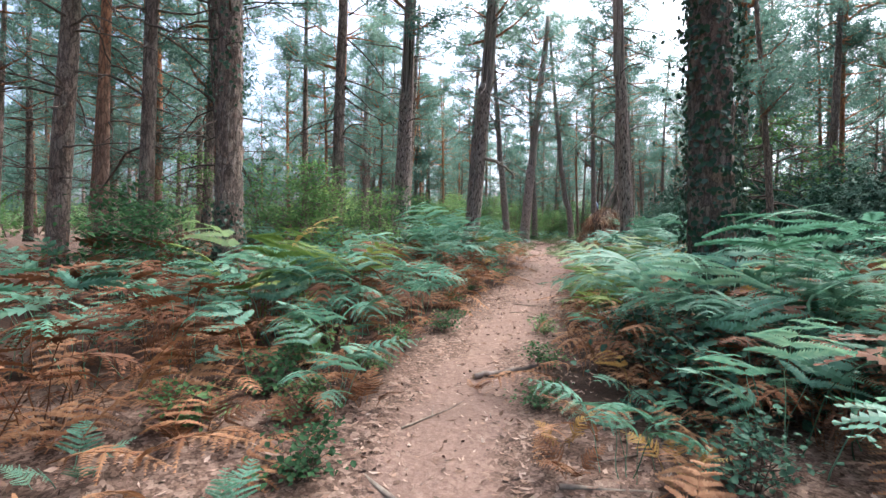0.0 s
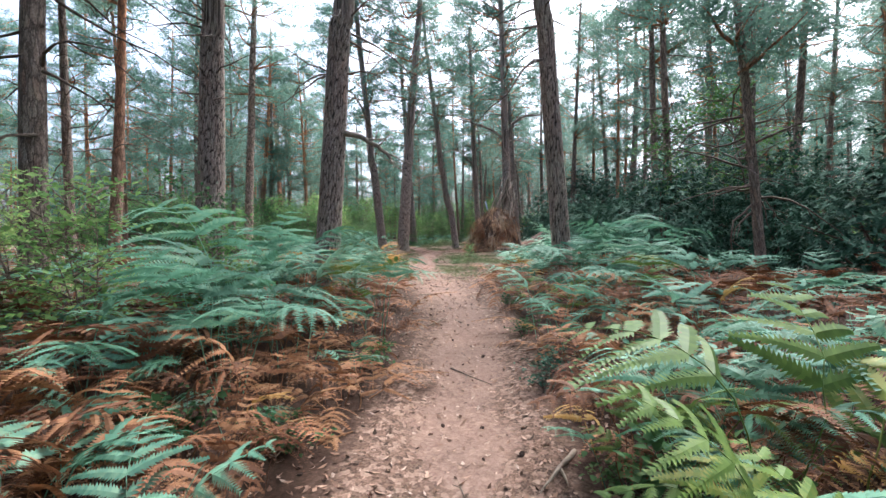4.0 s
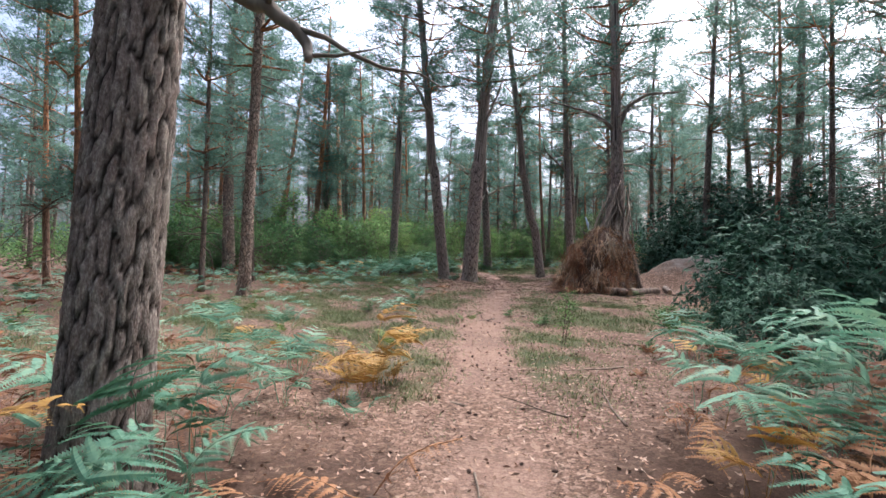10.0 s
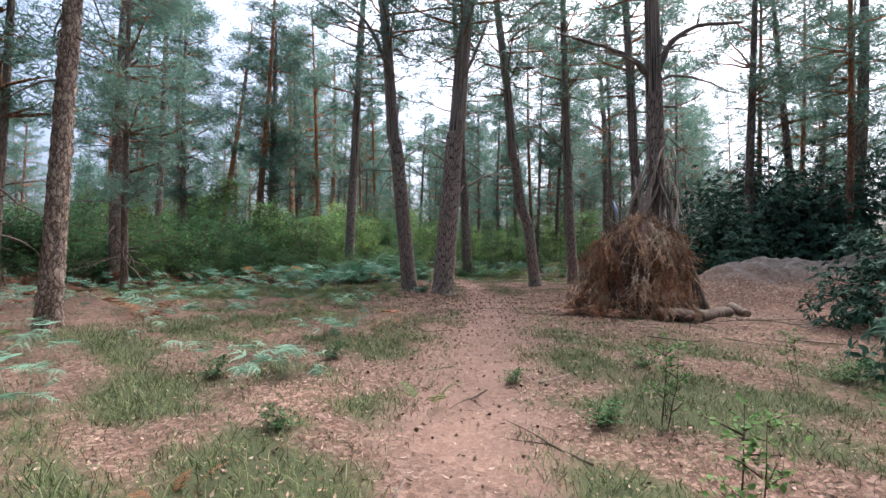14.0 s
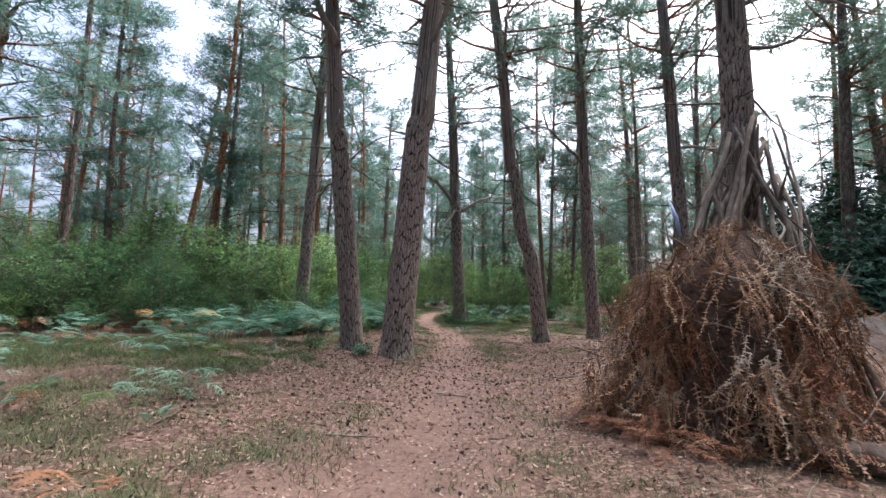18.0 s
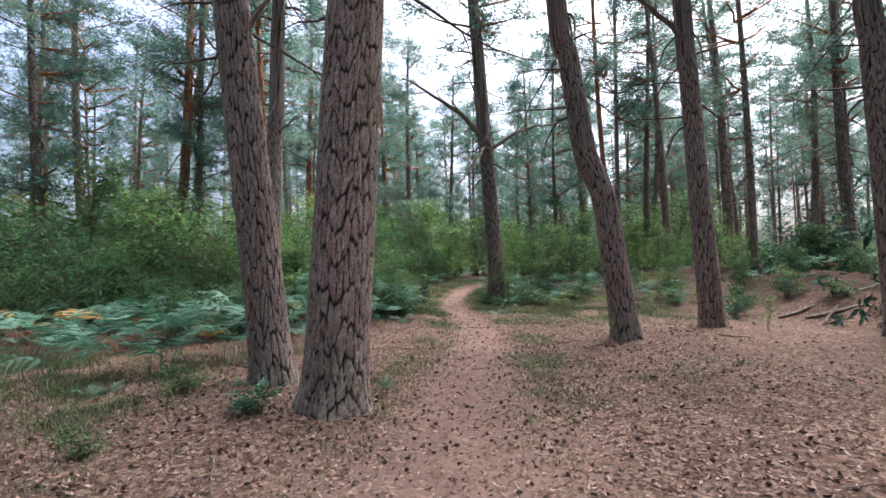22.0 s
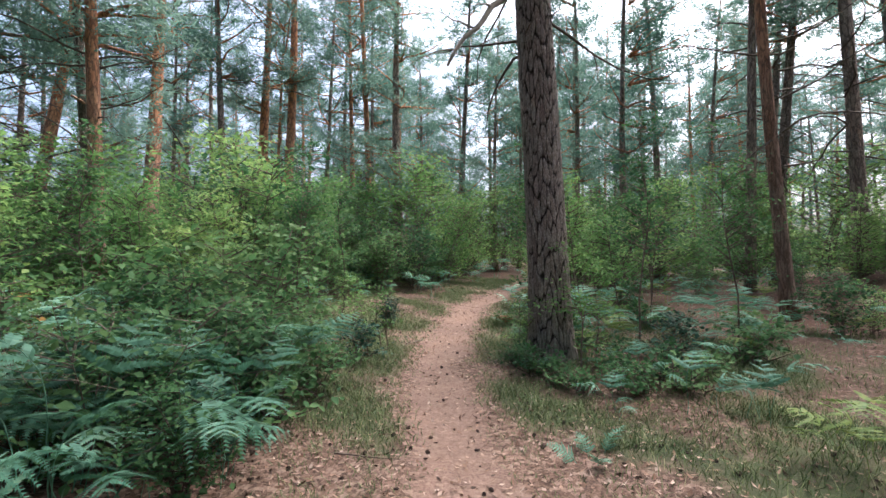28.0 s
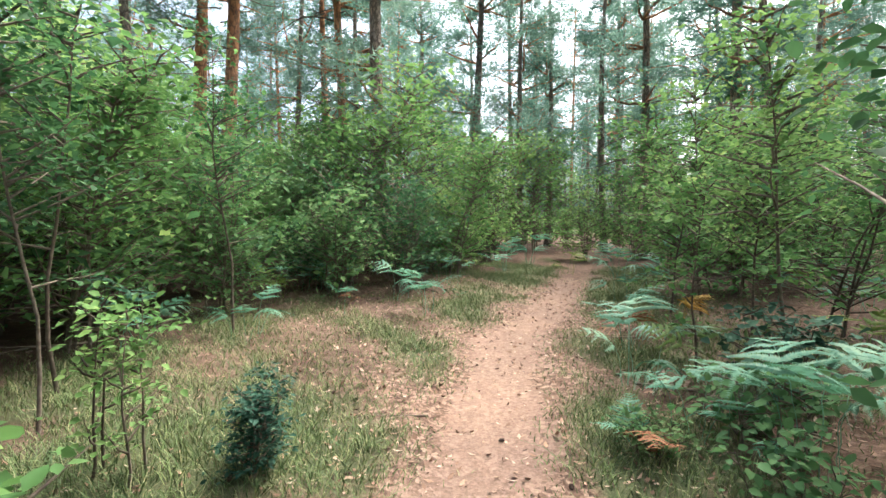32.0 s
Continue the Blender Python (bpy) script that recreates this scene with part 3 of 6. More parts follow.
CROWNS = []
for k, (hh, bb, sp, wh) in enumerate([(16.5, 5.6, 2.7, 13), (18.5, 7.5, 2.6, 12), (15.0, 4.0, 2.5, 13), (17.0, 6.5, 2.9, 12), (14.0, 3.0, 2.3, 13), (19.0, 8.6, 2.8, 12), (17.0, 7.0, 3.2, 17)]):
    limbs, stubs, tufts = pine_crown(40 + k, hh, bb, sp, wh, 20)
    CROWNS.append((hh, tri_mesh("branchwork", *limbs, PINE_RED), tri_mesh("deadwood", *stubs, TWIG), tri_mesh("crown", *tufts, NEEDLES)))

STEMS = []
for k in range(8):
    rr = np.random.default_rng(90 + k)
    line = centre_line(19, (0, 0), rr.normal(size=2) * .12, 16)
    STEMS.append(line)
STEM_MESH = {}


def stem_mesh(k, material):
    key = (k, material.name)
    if key not in STEM_MESH:
        STEM_MESH[key] = trunk_mesh("trunk", STEMS[k], .3, material, 9, .05, k, .3)
    return STEM_MESH[key]


def pine(x, y, dia, lean, label, material=PINE_GREY, crown=0, rz=0.0, group="pine trees"):
    """A pine of the far woods on shared meshes: trunk, living limbs, dead branches, needles."""
    hh, limbs, stubs, tufts = CROWNS[crown]
    k = (crown * 3 + int(abs(x * 7 + y * 3))) % 8
    root = thing("pine_tree", label, "tree", group, (x, y, gz(x, y) - .05))
    tilt = Euler((-lean[1], lean[0], rz)).to_matrix().to_4x4()
    part("trunk", stem_mesh(k, material), root, m=tilt @ Matrix.Diagonal((dia / .3, dia / .3, hh / 19, 1)))
    wide = .8 + dia * .75
    m = tilt @ Matrix.Diagonal((wide, wide, 1, 1))
    part("branchwork", limbs, root, m=m, kind="stuff")
    part("deadwood", stubs, root, m=m, kind="stuff")
    part("crown", tufts, root, m=m, kind="stuff")
    return root


def near_pine(x, y, dia, lean, bend, label, kink=(), material=PINE_BARK, height=17.0, branches=(), crown=0, plates=True, detail=1.0, sides=44, name="pine_tree", arms=()):
    """A pine that the path passes closely, with furrowed bark and its own broken limbs."""
    rng = np.random.default_rng(int(abs(x * 131 + y * 17)))
    root = thing(name, label, "tree", "", (x, y, gz(x, y)))
    low = centre_line(height, lean, bend, 60, kink)
    fine = np.linspace(0, 5.6, int(130 * detail))
    zs = np.concatenate([fine, np.linspace(5.8, height, 14)])
    line = np.stack([np.interp(zs, low[:, 2], low[:, 0]), np.interp(zs, low[:, 2], low[:, 1]), zs - .12], -1)
    ker = np.ones(9) / 9
    for c in (0, 1):
        padded = np.concatenate([np.repeat(line[:1, c], 4), line[:, c], np.repeat(line[-1:, c], 4)])
        line[:, c] = np.convolve(padded, ker, "valid")
    part("trunk", trunk_mesh("trunk", line, dia, material, sides, .13, x + y, .38, .45, plates), root)

    def on(z):
        return np.array([np.interp(z, line[:, 2], line[:, 0]), np.interp(z, line[:, 2], line[:, 1]), z])

    for z, way, length, radius, droop in branches:
        pts, rad = limb(on(z), way, length, radius, rng, droop, .32, 10)
        extra = [tube(pts, rad, 7)]
        for s in (3, 5, 7):
            p2, r2 = limb(pts[s], (pts[s] - pts[s - 1]) / np.linalg.norm(pts[s] - pts[s - 1]) + rng.normal(size=3) * .55, length * .35, rad[s] * .7, rng, -.15, .4, 6)
            extra.append(tube(p2, r2, 5))
        part("broken_branch", tri_mesh("broken_branch", *join(extra), DEAD_WOOD, True), root, "bare dead branch")
    for points, radius in arms:
        p = np.array(points) - np.array([x, y, gz(x, y)])
        k = np.linspace(0, len(p) - 1, 12)
        fine_p = np.stack([np.interp(k, np.arange(len(p)), p[:, c]) for c in range(3)], -1) + rng.normal(size=(12, 3)) * .02
        rad = radius * np.linspace(1, .3, 12)
        extra = [tube(fine_p, rad, 8)]
        for s in (4, 6, 8, 10):
            p2, r2 = limb(fine_p[s], (fine_p[s] - fine_p[s - 2]) / np.linalg.norm(fine_p[s] - fine_p[s - 2]) + rng.normal(size=3) * .6, rng.uniform(.4, 1.0), rad[s] * .55, rng, -.1, .4, 6)
            extra.append(tube(p2, r2, 5))
        part("bare_limb", tri_mesh("bare_limb", *join(extra), DEAD_WOOD, True), root, "crooked bare limb")
    hh, limbs, stubs, tufts = CROWNS[crown]
    up = on(8.0)
    m = Matrix.Translation((up[0] - 0, up[1], 1.0)) @ Matrix.Diagonal((1.15, 1.15, (height + 1) / hh, 1))
    part("branchwork", limbs, root, m=m, kind="stuff")
    part("deadwood", stubs, root, m=Matrix.Translation((up[0] * .75, up[1] * .75, 2.0)), kind="stuff")
    part("crown", tufts, root, m=m, kind="stuff")
    return root


def ivy_on(root, radius, low, high, n, lean, seed):
    """Ivy leaves clinging round a trunk."""
    rng = np.random.default_rng(seed)
    z = rng.uniform(low, high, n)
    a = rng.uniform(0, 2 * math.pi, n)
    rr = radius * (1 - .03 * z) + rng.exponential(.05, n)
    c = np.stack([np.cos(a) * rr + lean[0] * z, np.sin(a) * rr + lean[1] * z, z], -1)
    out = np.stack([np.cos(a), np.sin(a), rng.uniform(-.5, .6, n)], -1) + rng.normal(size=(n, 3)) * .35
    part("ivy", tri_mesh("ivy", *leaf_soup(c, out, .066, rng, .8), IVY_LEAF), root, "dark ivy climbing the trunk")


def leaf_soup(c, facing, size, rng, aspect=.6, droop=.35, simple=False):
    """Pointed leaves, folded along the midrib, at the places c. Four triangles each, or two."""
    n = len(c)
    nrm = facing / (np.linalg.norm(facing, axis=1)[:, None] + 1e-9)
    t = np.cross(nrm, rng.normal(size=(n, 3)))
    t /= np.linalg.norm(t, axis=1)[:, None] + 1e-9
    t[:, 2] -= droop * rng.random(n)
    t /= np.linalg.norm(t, axis=1)[:, None] + 1e-9
    b = np.cross(nrm, t)
    L = size * rng.uniform(.65, 1.35, (n, 1))
    W = L * aspect * .5
    fold = nrm * W * .35
    p0, p1 = c, c + t * L
    if simple:
        m = c + t * L * .45
        k = np.arange(n)[:, None] * 4
        return np.stack([p0, m + b * W + fold, p1, m - b * W + fold], 1).reshape(-1, 3), np.concatenate([k + np.array([[0, 2, 1]]), k + np.array([[0, 3, 2]])])
    m1, m2 = c + t * L * .35, c + t * L * .72
    v = np.stack([p0, m1 + b * W + fold, m2 + b * W * .72 + fold * .7, p1, m2 - b * W * .72 + fold * .7, m1 - b * W + fold], 1).reshape(-1, 3)
    k = np.arange(n)[:, None] * 6
    f = np.concatenate([k + np.array([[0, 3, 2]]), k + np.array([[0, 2, 1]]), k + np.array([[0, 4, 3]]), k + np.array([[0, 5, 4]])])
    return v, f


NEAR = [
    # x, y, girth across, lean, bend, label, kinks, branches, crown
    (.86, 15.9, .52, (.075, .0), (.0, 0), "large old pine with furrowed grey bark among bracken", (), [], 0),
    (-1.55, 17.1, .58, (.03, 0), (0, 0), "stout pine with furrowed grey bark among bracken", (), [], 3),
    (5.6, 14.6, .39, (-.06, 0), (0, 0), "slim pine with flaking brown bark rising from ferns", (), [(5.2, (-.8, .2, .25), 1.2, .03, -.2)], 1),
    (4.88, 36.4, .54, (-.095, 0), (-.05, 0), "old pine with deep plated bark beside a twin", (), [(4.6, (.8, -.3, .6), 1.8, .04, -.1), (3.7, (-.5, -.6, .5), .5, .05, 0)], 0),
    (5.90, 35.3, .71, (.095, 0), (-.15, 0), "thick old pine with deep plated bark and flared foot", (), [(5.2, (-.8, .4, .2), 1.4, .04, -.1)], 3),
    (8.82, 46.35, .58, (-.055, 0), (.05, 0), "tall pine with plated bark standing beside the path", (), [(4.6, (.8, -.4, .2), .5, .03, 0)], 5),
    (10.45, 39.05, .48, (-.12, 0), (.0, 0), "leaning pine with deep plated bark and a knot", ((3.3, -.22, 0),), [(3.3, (-.7, -.5, .25), .35, .07, 0), (6.5, (.7, .2, .5), 2.2, .05, -.1)], 3),
    (12.6, 40.15, .46, (-.03, 0), (-.08, 0), "pine with grey plated bark at the glade's edge", (), [], 1),
    (14.9, 38.4, .50, (-.05, 0), (.08, 0), "pine with grey plated bark near a low bank", (), [(6.2, (.85, -.2, .3), 3.0, .06, -.1)], 5),
    (2.2, 43.4, .52, (.045, 0), (-.05, 0), "grey barked pine rising out of bracken", (), [(4.6, (-.8, -.3, .1), .8, .05, 0), (5.9, (-.7, -.3, .3), 1.2, .045, 0), (5.2, (.7, -.3, .4), 1.1, .04, 0)], 2),
    (11.05, 30.85, .52, (-.015, 0), (.08, 0), "forked pine that holds up the brushwood shelter", (), [(5.9, (.85, -.2, .15), 2.2, .05, -.1), (5.3, (.8, .3, .1), 1.8, .04, -.1), (6.2, (-.85, -.1, .1), 2.2, .05, -.05)], 3),
]
ARMS = {
    (.86, 15.9): [([(1.1, 15.85, 4.05), (1.61, 15.73, 4.0), (1.91, 15.58, 3.76), (2.14, 15.43, 3.57), (2.25, 15.31, 3.36)], .07)],
    (8.82, 46.35): [([(8.6, 46.35, 7.2), (7.75, 46.07, 8.1), (6.79, 45.95, 8.74), (5.8, 46.3, 9.5)], .10), ([(8.7, 46.3, 6.9), (9.65, 46.27, 7.5), (10.58, 46.35, 7.74), (11.5, 46.4, 7.8)], .075),
                    ([(8.6, 46.3, 7.1), (8.25, 45.8, 6.6), (7.82, 45.4, 5.9), (7.45, 45.0, 5.3)], .06), ([(8.5, 46.3, 7.9), (8.3, 46.1, 8.6), (8.0, 46.0, 9.4)], .06)],
    (4.88, 36.4): [([(4.2, 36.2, 9.2), (3.66, 35.9, 10.2), (3.2, 35.9, 11.0), (2.4, 35.6, 11.5)], .10)],
    (5.90, 35.3): [([(6.55, 35.1, 8.8), (6.9, 34.8, 9.5), (7.2, 34.6, 10.4), (7.6, 34.5, 11.5)], .07)],
    (11.05, 30.85): [([(10.95, 30.85, 7.4), (10.6, 30.81, 7.75), (10.03, 30.87, 8.1), (9.33, 30.96, 8.32), (8.4, 31.05, 8.6)], .09), ([(10.95, 30.85, 7.2), (11.2, 30.72, 7.96), (11.5, 30.67, 8.46), (12.13, 30.57, 8.82), (13.3, 30.42, 8.9)], .12)],
    (12.6, 40.15): [([(12.4, 40.1, 7.4), (11.81, 39.93, 7.93), (11.0, 39.91, 8.6), (10.8, 39.9, 9.3)], .07)],
}
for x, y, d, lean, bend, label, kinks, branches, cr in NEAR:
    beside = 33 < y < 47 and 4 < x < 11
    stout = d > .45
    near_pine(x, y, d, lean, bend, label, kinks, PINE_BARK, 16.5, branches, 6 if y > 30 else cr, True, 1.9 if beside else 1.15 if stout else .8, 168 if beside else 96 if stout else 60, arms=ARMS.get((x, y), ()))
near_pine(-2.2, 28.5, .40, (.045, .0), (-.05, 0), "old birch with peeling pale bark and dark foot", (), BIRCH_BARK, 14, (), 1, False, .6, 24, "birch_tree")
ivy_tree = near_pine(2.95, 5.25, .5, (-.03, 0), (0, 0), "tall trunk wrapped in dark ivy behind bracken", (), PINE_GREY, 16, (), 0, False, .6, 24, "ivy_clad_tree")
ivy_on(ivy_tree, .27, .3, 7.5, 4200, (-.03, 0), 3)
ivy_tree = near_pine(-3.55, 8.0, .46, (.0, 0), (0, 0), "tall trunk with ivy round its upper stem", (), PINE_GREY, 16, (), 3, False, .6, 24, "ivy_clad_tree")
ivy_on(ivy_tree, .25, 3.0, 8.0, 700, (0, 0), 4)
ivy_on(ivy_tree, .25, .1, 1.5, 350, (0, 0), 14)
far_ivy = near_pine(-3.0, 49.5, .34, (.02, 0), (0, 0), "dark ivy covered trunk in the undergrowth", (), PINE_GREY, 15, (), 2, False, .4, 14, "ivy_clad_tree")
ivy_on(far_ivy, .2, .3, 9.0, 2000, (.02, 0), 5)

MID = [
    # x, y, girth, lean, crown, bark (0 grey, 1 red)
    (17.9, 36.0, .42, (-.09, 0), 1, 0), (22.2, 35.9, .6, (-.06, 0), 5, 0), (22.9, 38.8, .45, (-.07, 0), 1, 0), (-6.2, 38.9, .68, (.03, 0), 0, 0), (-3.9, 29.5, .2, (.02, 0), 2, 0),
    (-8.1, 50.6, .5, (.03, 0), 3, 0), (21, 54, .6, (-.03, 0), 5, 0), (-4.1, 50, .5, (.12, 0), 1, 1),
    (-6.7, 46.7, .4, (.09, 0), 2, 0), (-2.4, 54.3, .54, (.15, 0), 1, 1), (-8.3, 56, .55, (.13, 0), 5, 1), (-2.2, 62, .58, (.05, 0), 1, 1), (-.6, 60.5, .55, (.03, 0), 5, 1), (3.4, 61, .34, (.06, 0), 1, 1),
    (2.2, 63, .3, (.02, 0), 5, 1), (17.7, 56, .36, (-.12, 0), 1, 0), (20, 61, .42, (-.06, 0), 5, 0), (24, 58, .45, (-.08, 0), 1, 0), (26.5, 56, .5, (-.1, 0), 3, 0), (15.2, 53, .3, (-.05, 0), 1, 0),
    (-4.4, 10.2, .34, (.08, 0), 0, 0), (-5.6, 9.0, .3, (.03, 0), 1, 0), (-7.4, 9.2, .42, (.04, 0), 3, 0), (-6.6, 13.4, .3, (0, 0), 2, 0), (-2.9, 13.2, .36, (.04, 0), 1, 0), (-8.9, 12.6, .36, (.06, 0), 5, 1),
    (8.9, 13.0, .2, (-.09, 0), 2, 0), (-4.8, 21, .34, (.02, 0), 1, 1), (-6.6, 23, .3, (.05, 0), 5, 0), (-9.3, 20.5, .4, (.06, 0), 3, 1), (-3.6, 34, .22, (.0, 0), 4, 0), (13.6, 21.8, .32, (-.02, 0), 1, 0),
    (15.6, 19.5, .36, (-.03, 0), 5, 0), (16.8, 25, .3, (-.06, 0), 3, 0), (11.6, 18.6, .28, (.02, 0), 1, 0), (5.2, 57.5, .42, (.0, 0), 4, 0),
    (7.2, 62.5, .36, (-.05, 0), 4, 0), (13.4, 57.5, .3, (-.02, 0), 2, 0), (15.8, 60.5, .34, (-.05, 0), 0, 0), (12.6, 66, .32, (.02, 0), 4, 0), (17.2, 66, .3, (-.06, 0), 2, 0), (14.6, 71, .36, (0, 0), 0, 0), (9.4, 71, .34, (.02, 0), 2, 0), (11.3, 77, .36, (0, 0), 4, 0),
    (7.0, 75, .36, (.02, 0), 2, 0), (2.5, 66, .34, (.03, 0), 2, 0), (.5, 69, .36, (0, 0), 0, 0), (4.6, 70, .34, (.02, 0), 4, 0), (9.2, 65.5, .28, (-.03, 0), 4, 0), (10.8, 69.5, .34, (0, 0), 2, 0), (12.4, 61, .3, (-.02, 0), 2, 0), (20.5, 66, .34, (-.05, 0), 2, 0), (19, 72, .36, (-.03, 0), 0, 0),
]
for x, y, d, lean, cr, red in MID:
    pine(x, y, d, lean, "slender pine with reddish flaking bark and high crown" if red else "straight pine with grey brown bark and dead lower twigs", material=PINE_RED if red else PINE_GREY, crown=cr, rz=RNG.uniform(0, 6))


def free_of(x, y, taken, gap):
    return all((x - a) ** 2 + (y - b) ** 2 > gap * gap for a, b in taken)


taken = [(q[0], q[1]) for q in NEAR] + [(q[0], q[1]) for q in MID] + [(-2.2, 28.5), (2.95, 5.25), (-3.55, 8)]
tries = 0
count = 0
while count < 300 and tries < 12000:
    tries += 1
    x, y = RNG.uniform(-42, 52), RNG.uniform(-10, 92)
    if off_track(x, y)[0] < 5.5 or -3.5 < x < 17 and 14 < y < 47 or -1 < x < 11.5 and y < 30 and y > 2 or x > 5.5 and x < 11 + (y - 45) * .08 and y > 45:
        continue
    if x < -2 and RNG.random() < (.55 if y > 35 else .42) or x > 9 and 36 < y < 76 and RNG.random() < .6:
        continue
    if -6 < x < 4 and y < 14 and RNG.random() < .6 or not free_of(x, y, taken, 2.0):
        continue
    taken.append((x, y))
    red = RNG.random() < .35
    pine(x, y, RNG.uniform(.2, .42), tuple(RNG.normal(size=2) * .03), "distant pine with reddish bark and bare lower stem" if red else "distant pine with grey bark and bare lower stem", material=PINE_RED if red else PINE_GREY,
         crown=int(RNG.choice([1, 5, 3, 5] if x > 10 and y > 34 or x < -2 and y > 40 else [0, 1, 2, 3, 4, 5])), rz=RNG.uniform(0, 6), group="pine wood")
    count += 1


# far woods that close the view
def far_woods():
    rng = np.random.default_rng(12)
    stems, needles = [], []
    n = 0
    while n < 600:
        a, r = rng.uniform(0, 2 * math.pi), rng.uniform(48, 115)
        x, y = 6 + math.cos(a) * r, 35 + math.sin(a) * r * 1.05
        ahead = abs(math.atan2(x - 6, y - 25) - .07) < .03
        if ahead and y > 40 or -44 < x < 54 and -12 < y < 92 and rng.random() < .85:
            continue
        n += 1
        z, h = gz(x, y), rng.uniform(13, 20)
        tilt = rng.normal(size=2) * .5
        stems.append(tube([(x, y, z - .2), (x + tilt[0] * .5, y + tilt[1] * .5, z + h * .5), (x + tilt[0], y + tilt[1], z + h)], [.2, .15, .05], 5, False))
        k = 52
        zz = rng.uniform(h * .12, h, k)
        rr = 2.6 * (1.1 - zz / h) ** .6 * np.sqrt(rng.random(k))
        aa = rng.uniform(0, 6.28, k)
        needles.append(np.stack([x + tilt[0] * zz / h + np.cos(aa) * rr, y + tilt[1] * zz / h + np.sin(aa) * rr, z + zz], -1))
    tagged(new("far_pine_trunks", tri_mesh("far_pine_trunks", *join(stems), PINE_GREY)), "bare trunks of the distant pine wood", "forest", kind="stuff")
    tagged(new("far_pine_crowns", tri_mesh("far_pine_crowns", *needle_tufts(np.concatenate(needles), rng, 1.2, 12, .17), NEEDLES)), "dark green crowns of the distant pine wood", "forest", kind="stuff")


far_woods()


# ---------------------------------------------------------------- broadleaf undergrowth
def shrub_meshes(seed, height, spread, stems, twigs, leaves, size, leaf_mat, aspect=.6, low=.15, simple=False):
    """Stems and leaves of a young broadleaf bush or sapling."""
    rng = np.random.default_rng(seed)
    wood, spots = [], []
    for s in range(stems):
        a = rng.uniform(0, 6.28)
        out = spread * .35 * rng.random()
        pts, rad = limb((math.cos(a) * .06 * stems ** .5, math.sin(a) * .06 * stems ** .5, -.05), (math.cos(a) * out / height, math.sin(a) * out / height, 1), height * rng.uniform(.7, 1.05), .006 + .0032 * height, rng, 0, .14, 9)
        wood.append(tube(pts, rad, 5, False))
        for t in range(twigs):
            u = rng.uniform(low, 1)
            k = u * 8
            i = min(int(k), 7)
            p = pts[i] + (pts[i + 1] - pts[i]) * (k - i)
            a2 = rng.uniform(0, 6.28)
            p2, r2 = limb(p, (math.cos(a2), math.sin(a2), rng.uniform(.1, .7)), spread * rng.uniform(.45, 1.0) * (1.15 - .65 * u), .007 + .002 * height, rng, .05, .3, 4)
            wood.append(tube(p2, r2, 3, False))
            spots.extend([*p2[1:], (p2[1] + p2[2]) / 2, (p2[2] + p2[3]) / 2])
        spots.extend(pts[5:])
    spots = np.array(spots)
    c = spots[rng.integers(0, len(spots), leaves)] + rng.normal(size=(leaves, 3)) * np.array([1, 1, .3]) * spread * .13
    c[:, 2] = np.maximum(c[:, 2], .04)
    facing = rng.normal(size=(leaves, 3)) * .38 + np.array([0, 0, 1.0])
    return tri_mesh("stemwork", *join(wood), TWIG), tri_mesh("foliage", *leaf_soup(c, facing, size, rng, aspect, .35, simple), leaf_mat)


BUSH = [shrub_meshes(200 + k, *args, low=.1, simple=True) for k, args in enumerate([
    (2.6, 1.5, 5, 15, 1500, .11, LEAF_MID), (3.4, 1.6, 4, 18, 1600, .115, LEAF_FRESH), (1.6, 1.0, 6, 11, 1200, .095, LEAF_MID), (4.4, 1.7, 3, 26, 1800, .115, LEAF_FRESH),
    (3.0, 1.4, 3, 20, 1400, .11, LEAF_MID), (2.0, 1.2, 5, 14, 1200, .105, LEAF_FRESH)])]
SAPLING = [shrub_meshes(230 + k, *args) for k, args in enumerate([
    (3.6, .95, 1, 26, 900, .065, LEAF_MID, .62, .3), (2.4, .8, 1, 20, 600, .062, LEAF_FRESH, .62, .2), (1.1, .4, 2, 9, 230, .05, LEAF_FRESH, .65, .2), (4.8, 1.2, 1, 34, 1300, .07, LEAF_FRESH, .6, .3)])]
BOX_SHOOT = (.7, .3, 7, 9, 1700, .04, LEAF_DARK, .6, .05)
BRAMBLE = [shrub_meshes(260 + k, *args) for k, args in enumerate([(.55, .55, 7, 5, 330, .075, LEAF_MID, .75, .1), (.8, .7, 7, 6, 420, .08, LEAF_DARK, .75, .1), BOX_SHOOT])]


def bush(meshes, x, y, label, category="bush", name="bush", scale=1.0, group="undergrowth", rz=None):
    root = thing(name, label, category, group, (x, y, gz(x, y)), RNG.uniform(0, 6.28) if rz is None else rz, scale)
    part("stemwork", meshes[0], root, kind="stuff")
    part("foliage", meshes[1], root, kind="stuff")
    return root


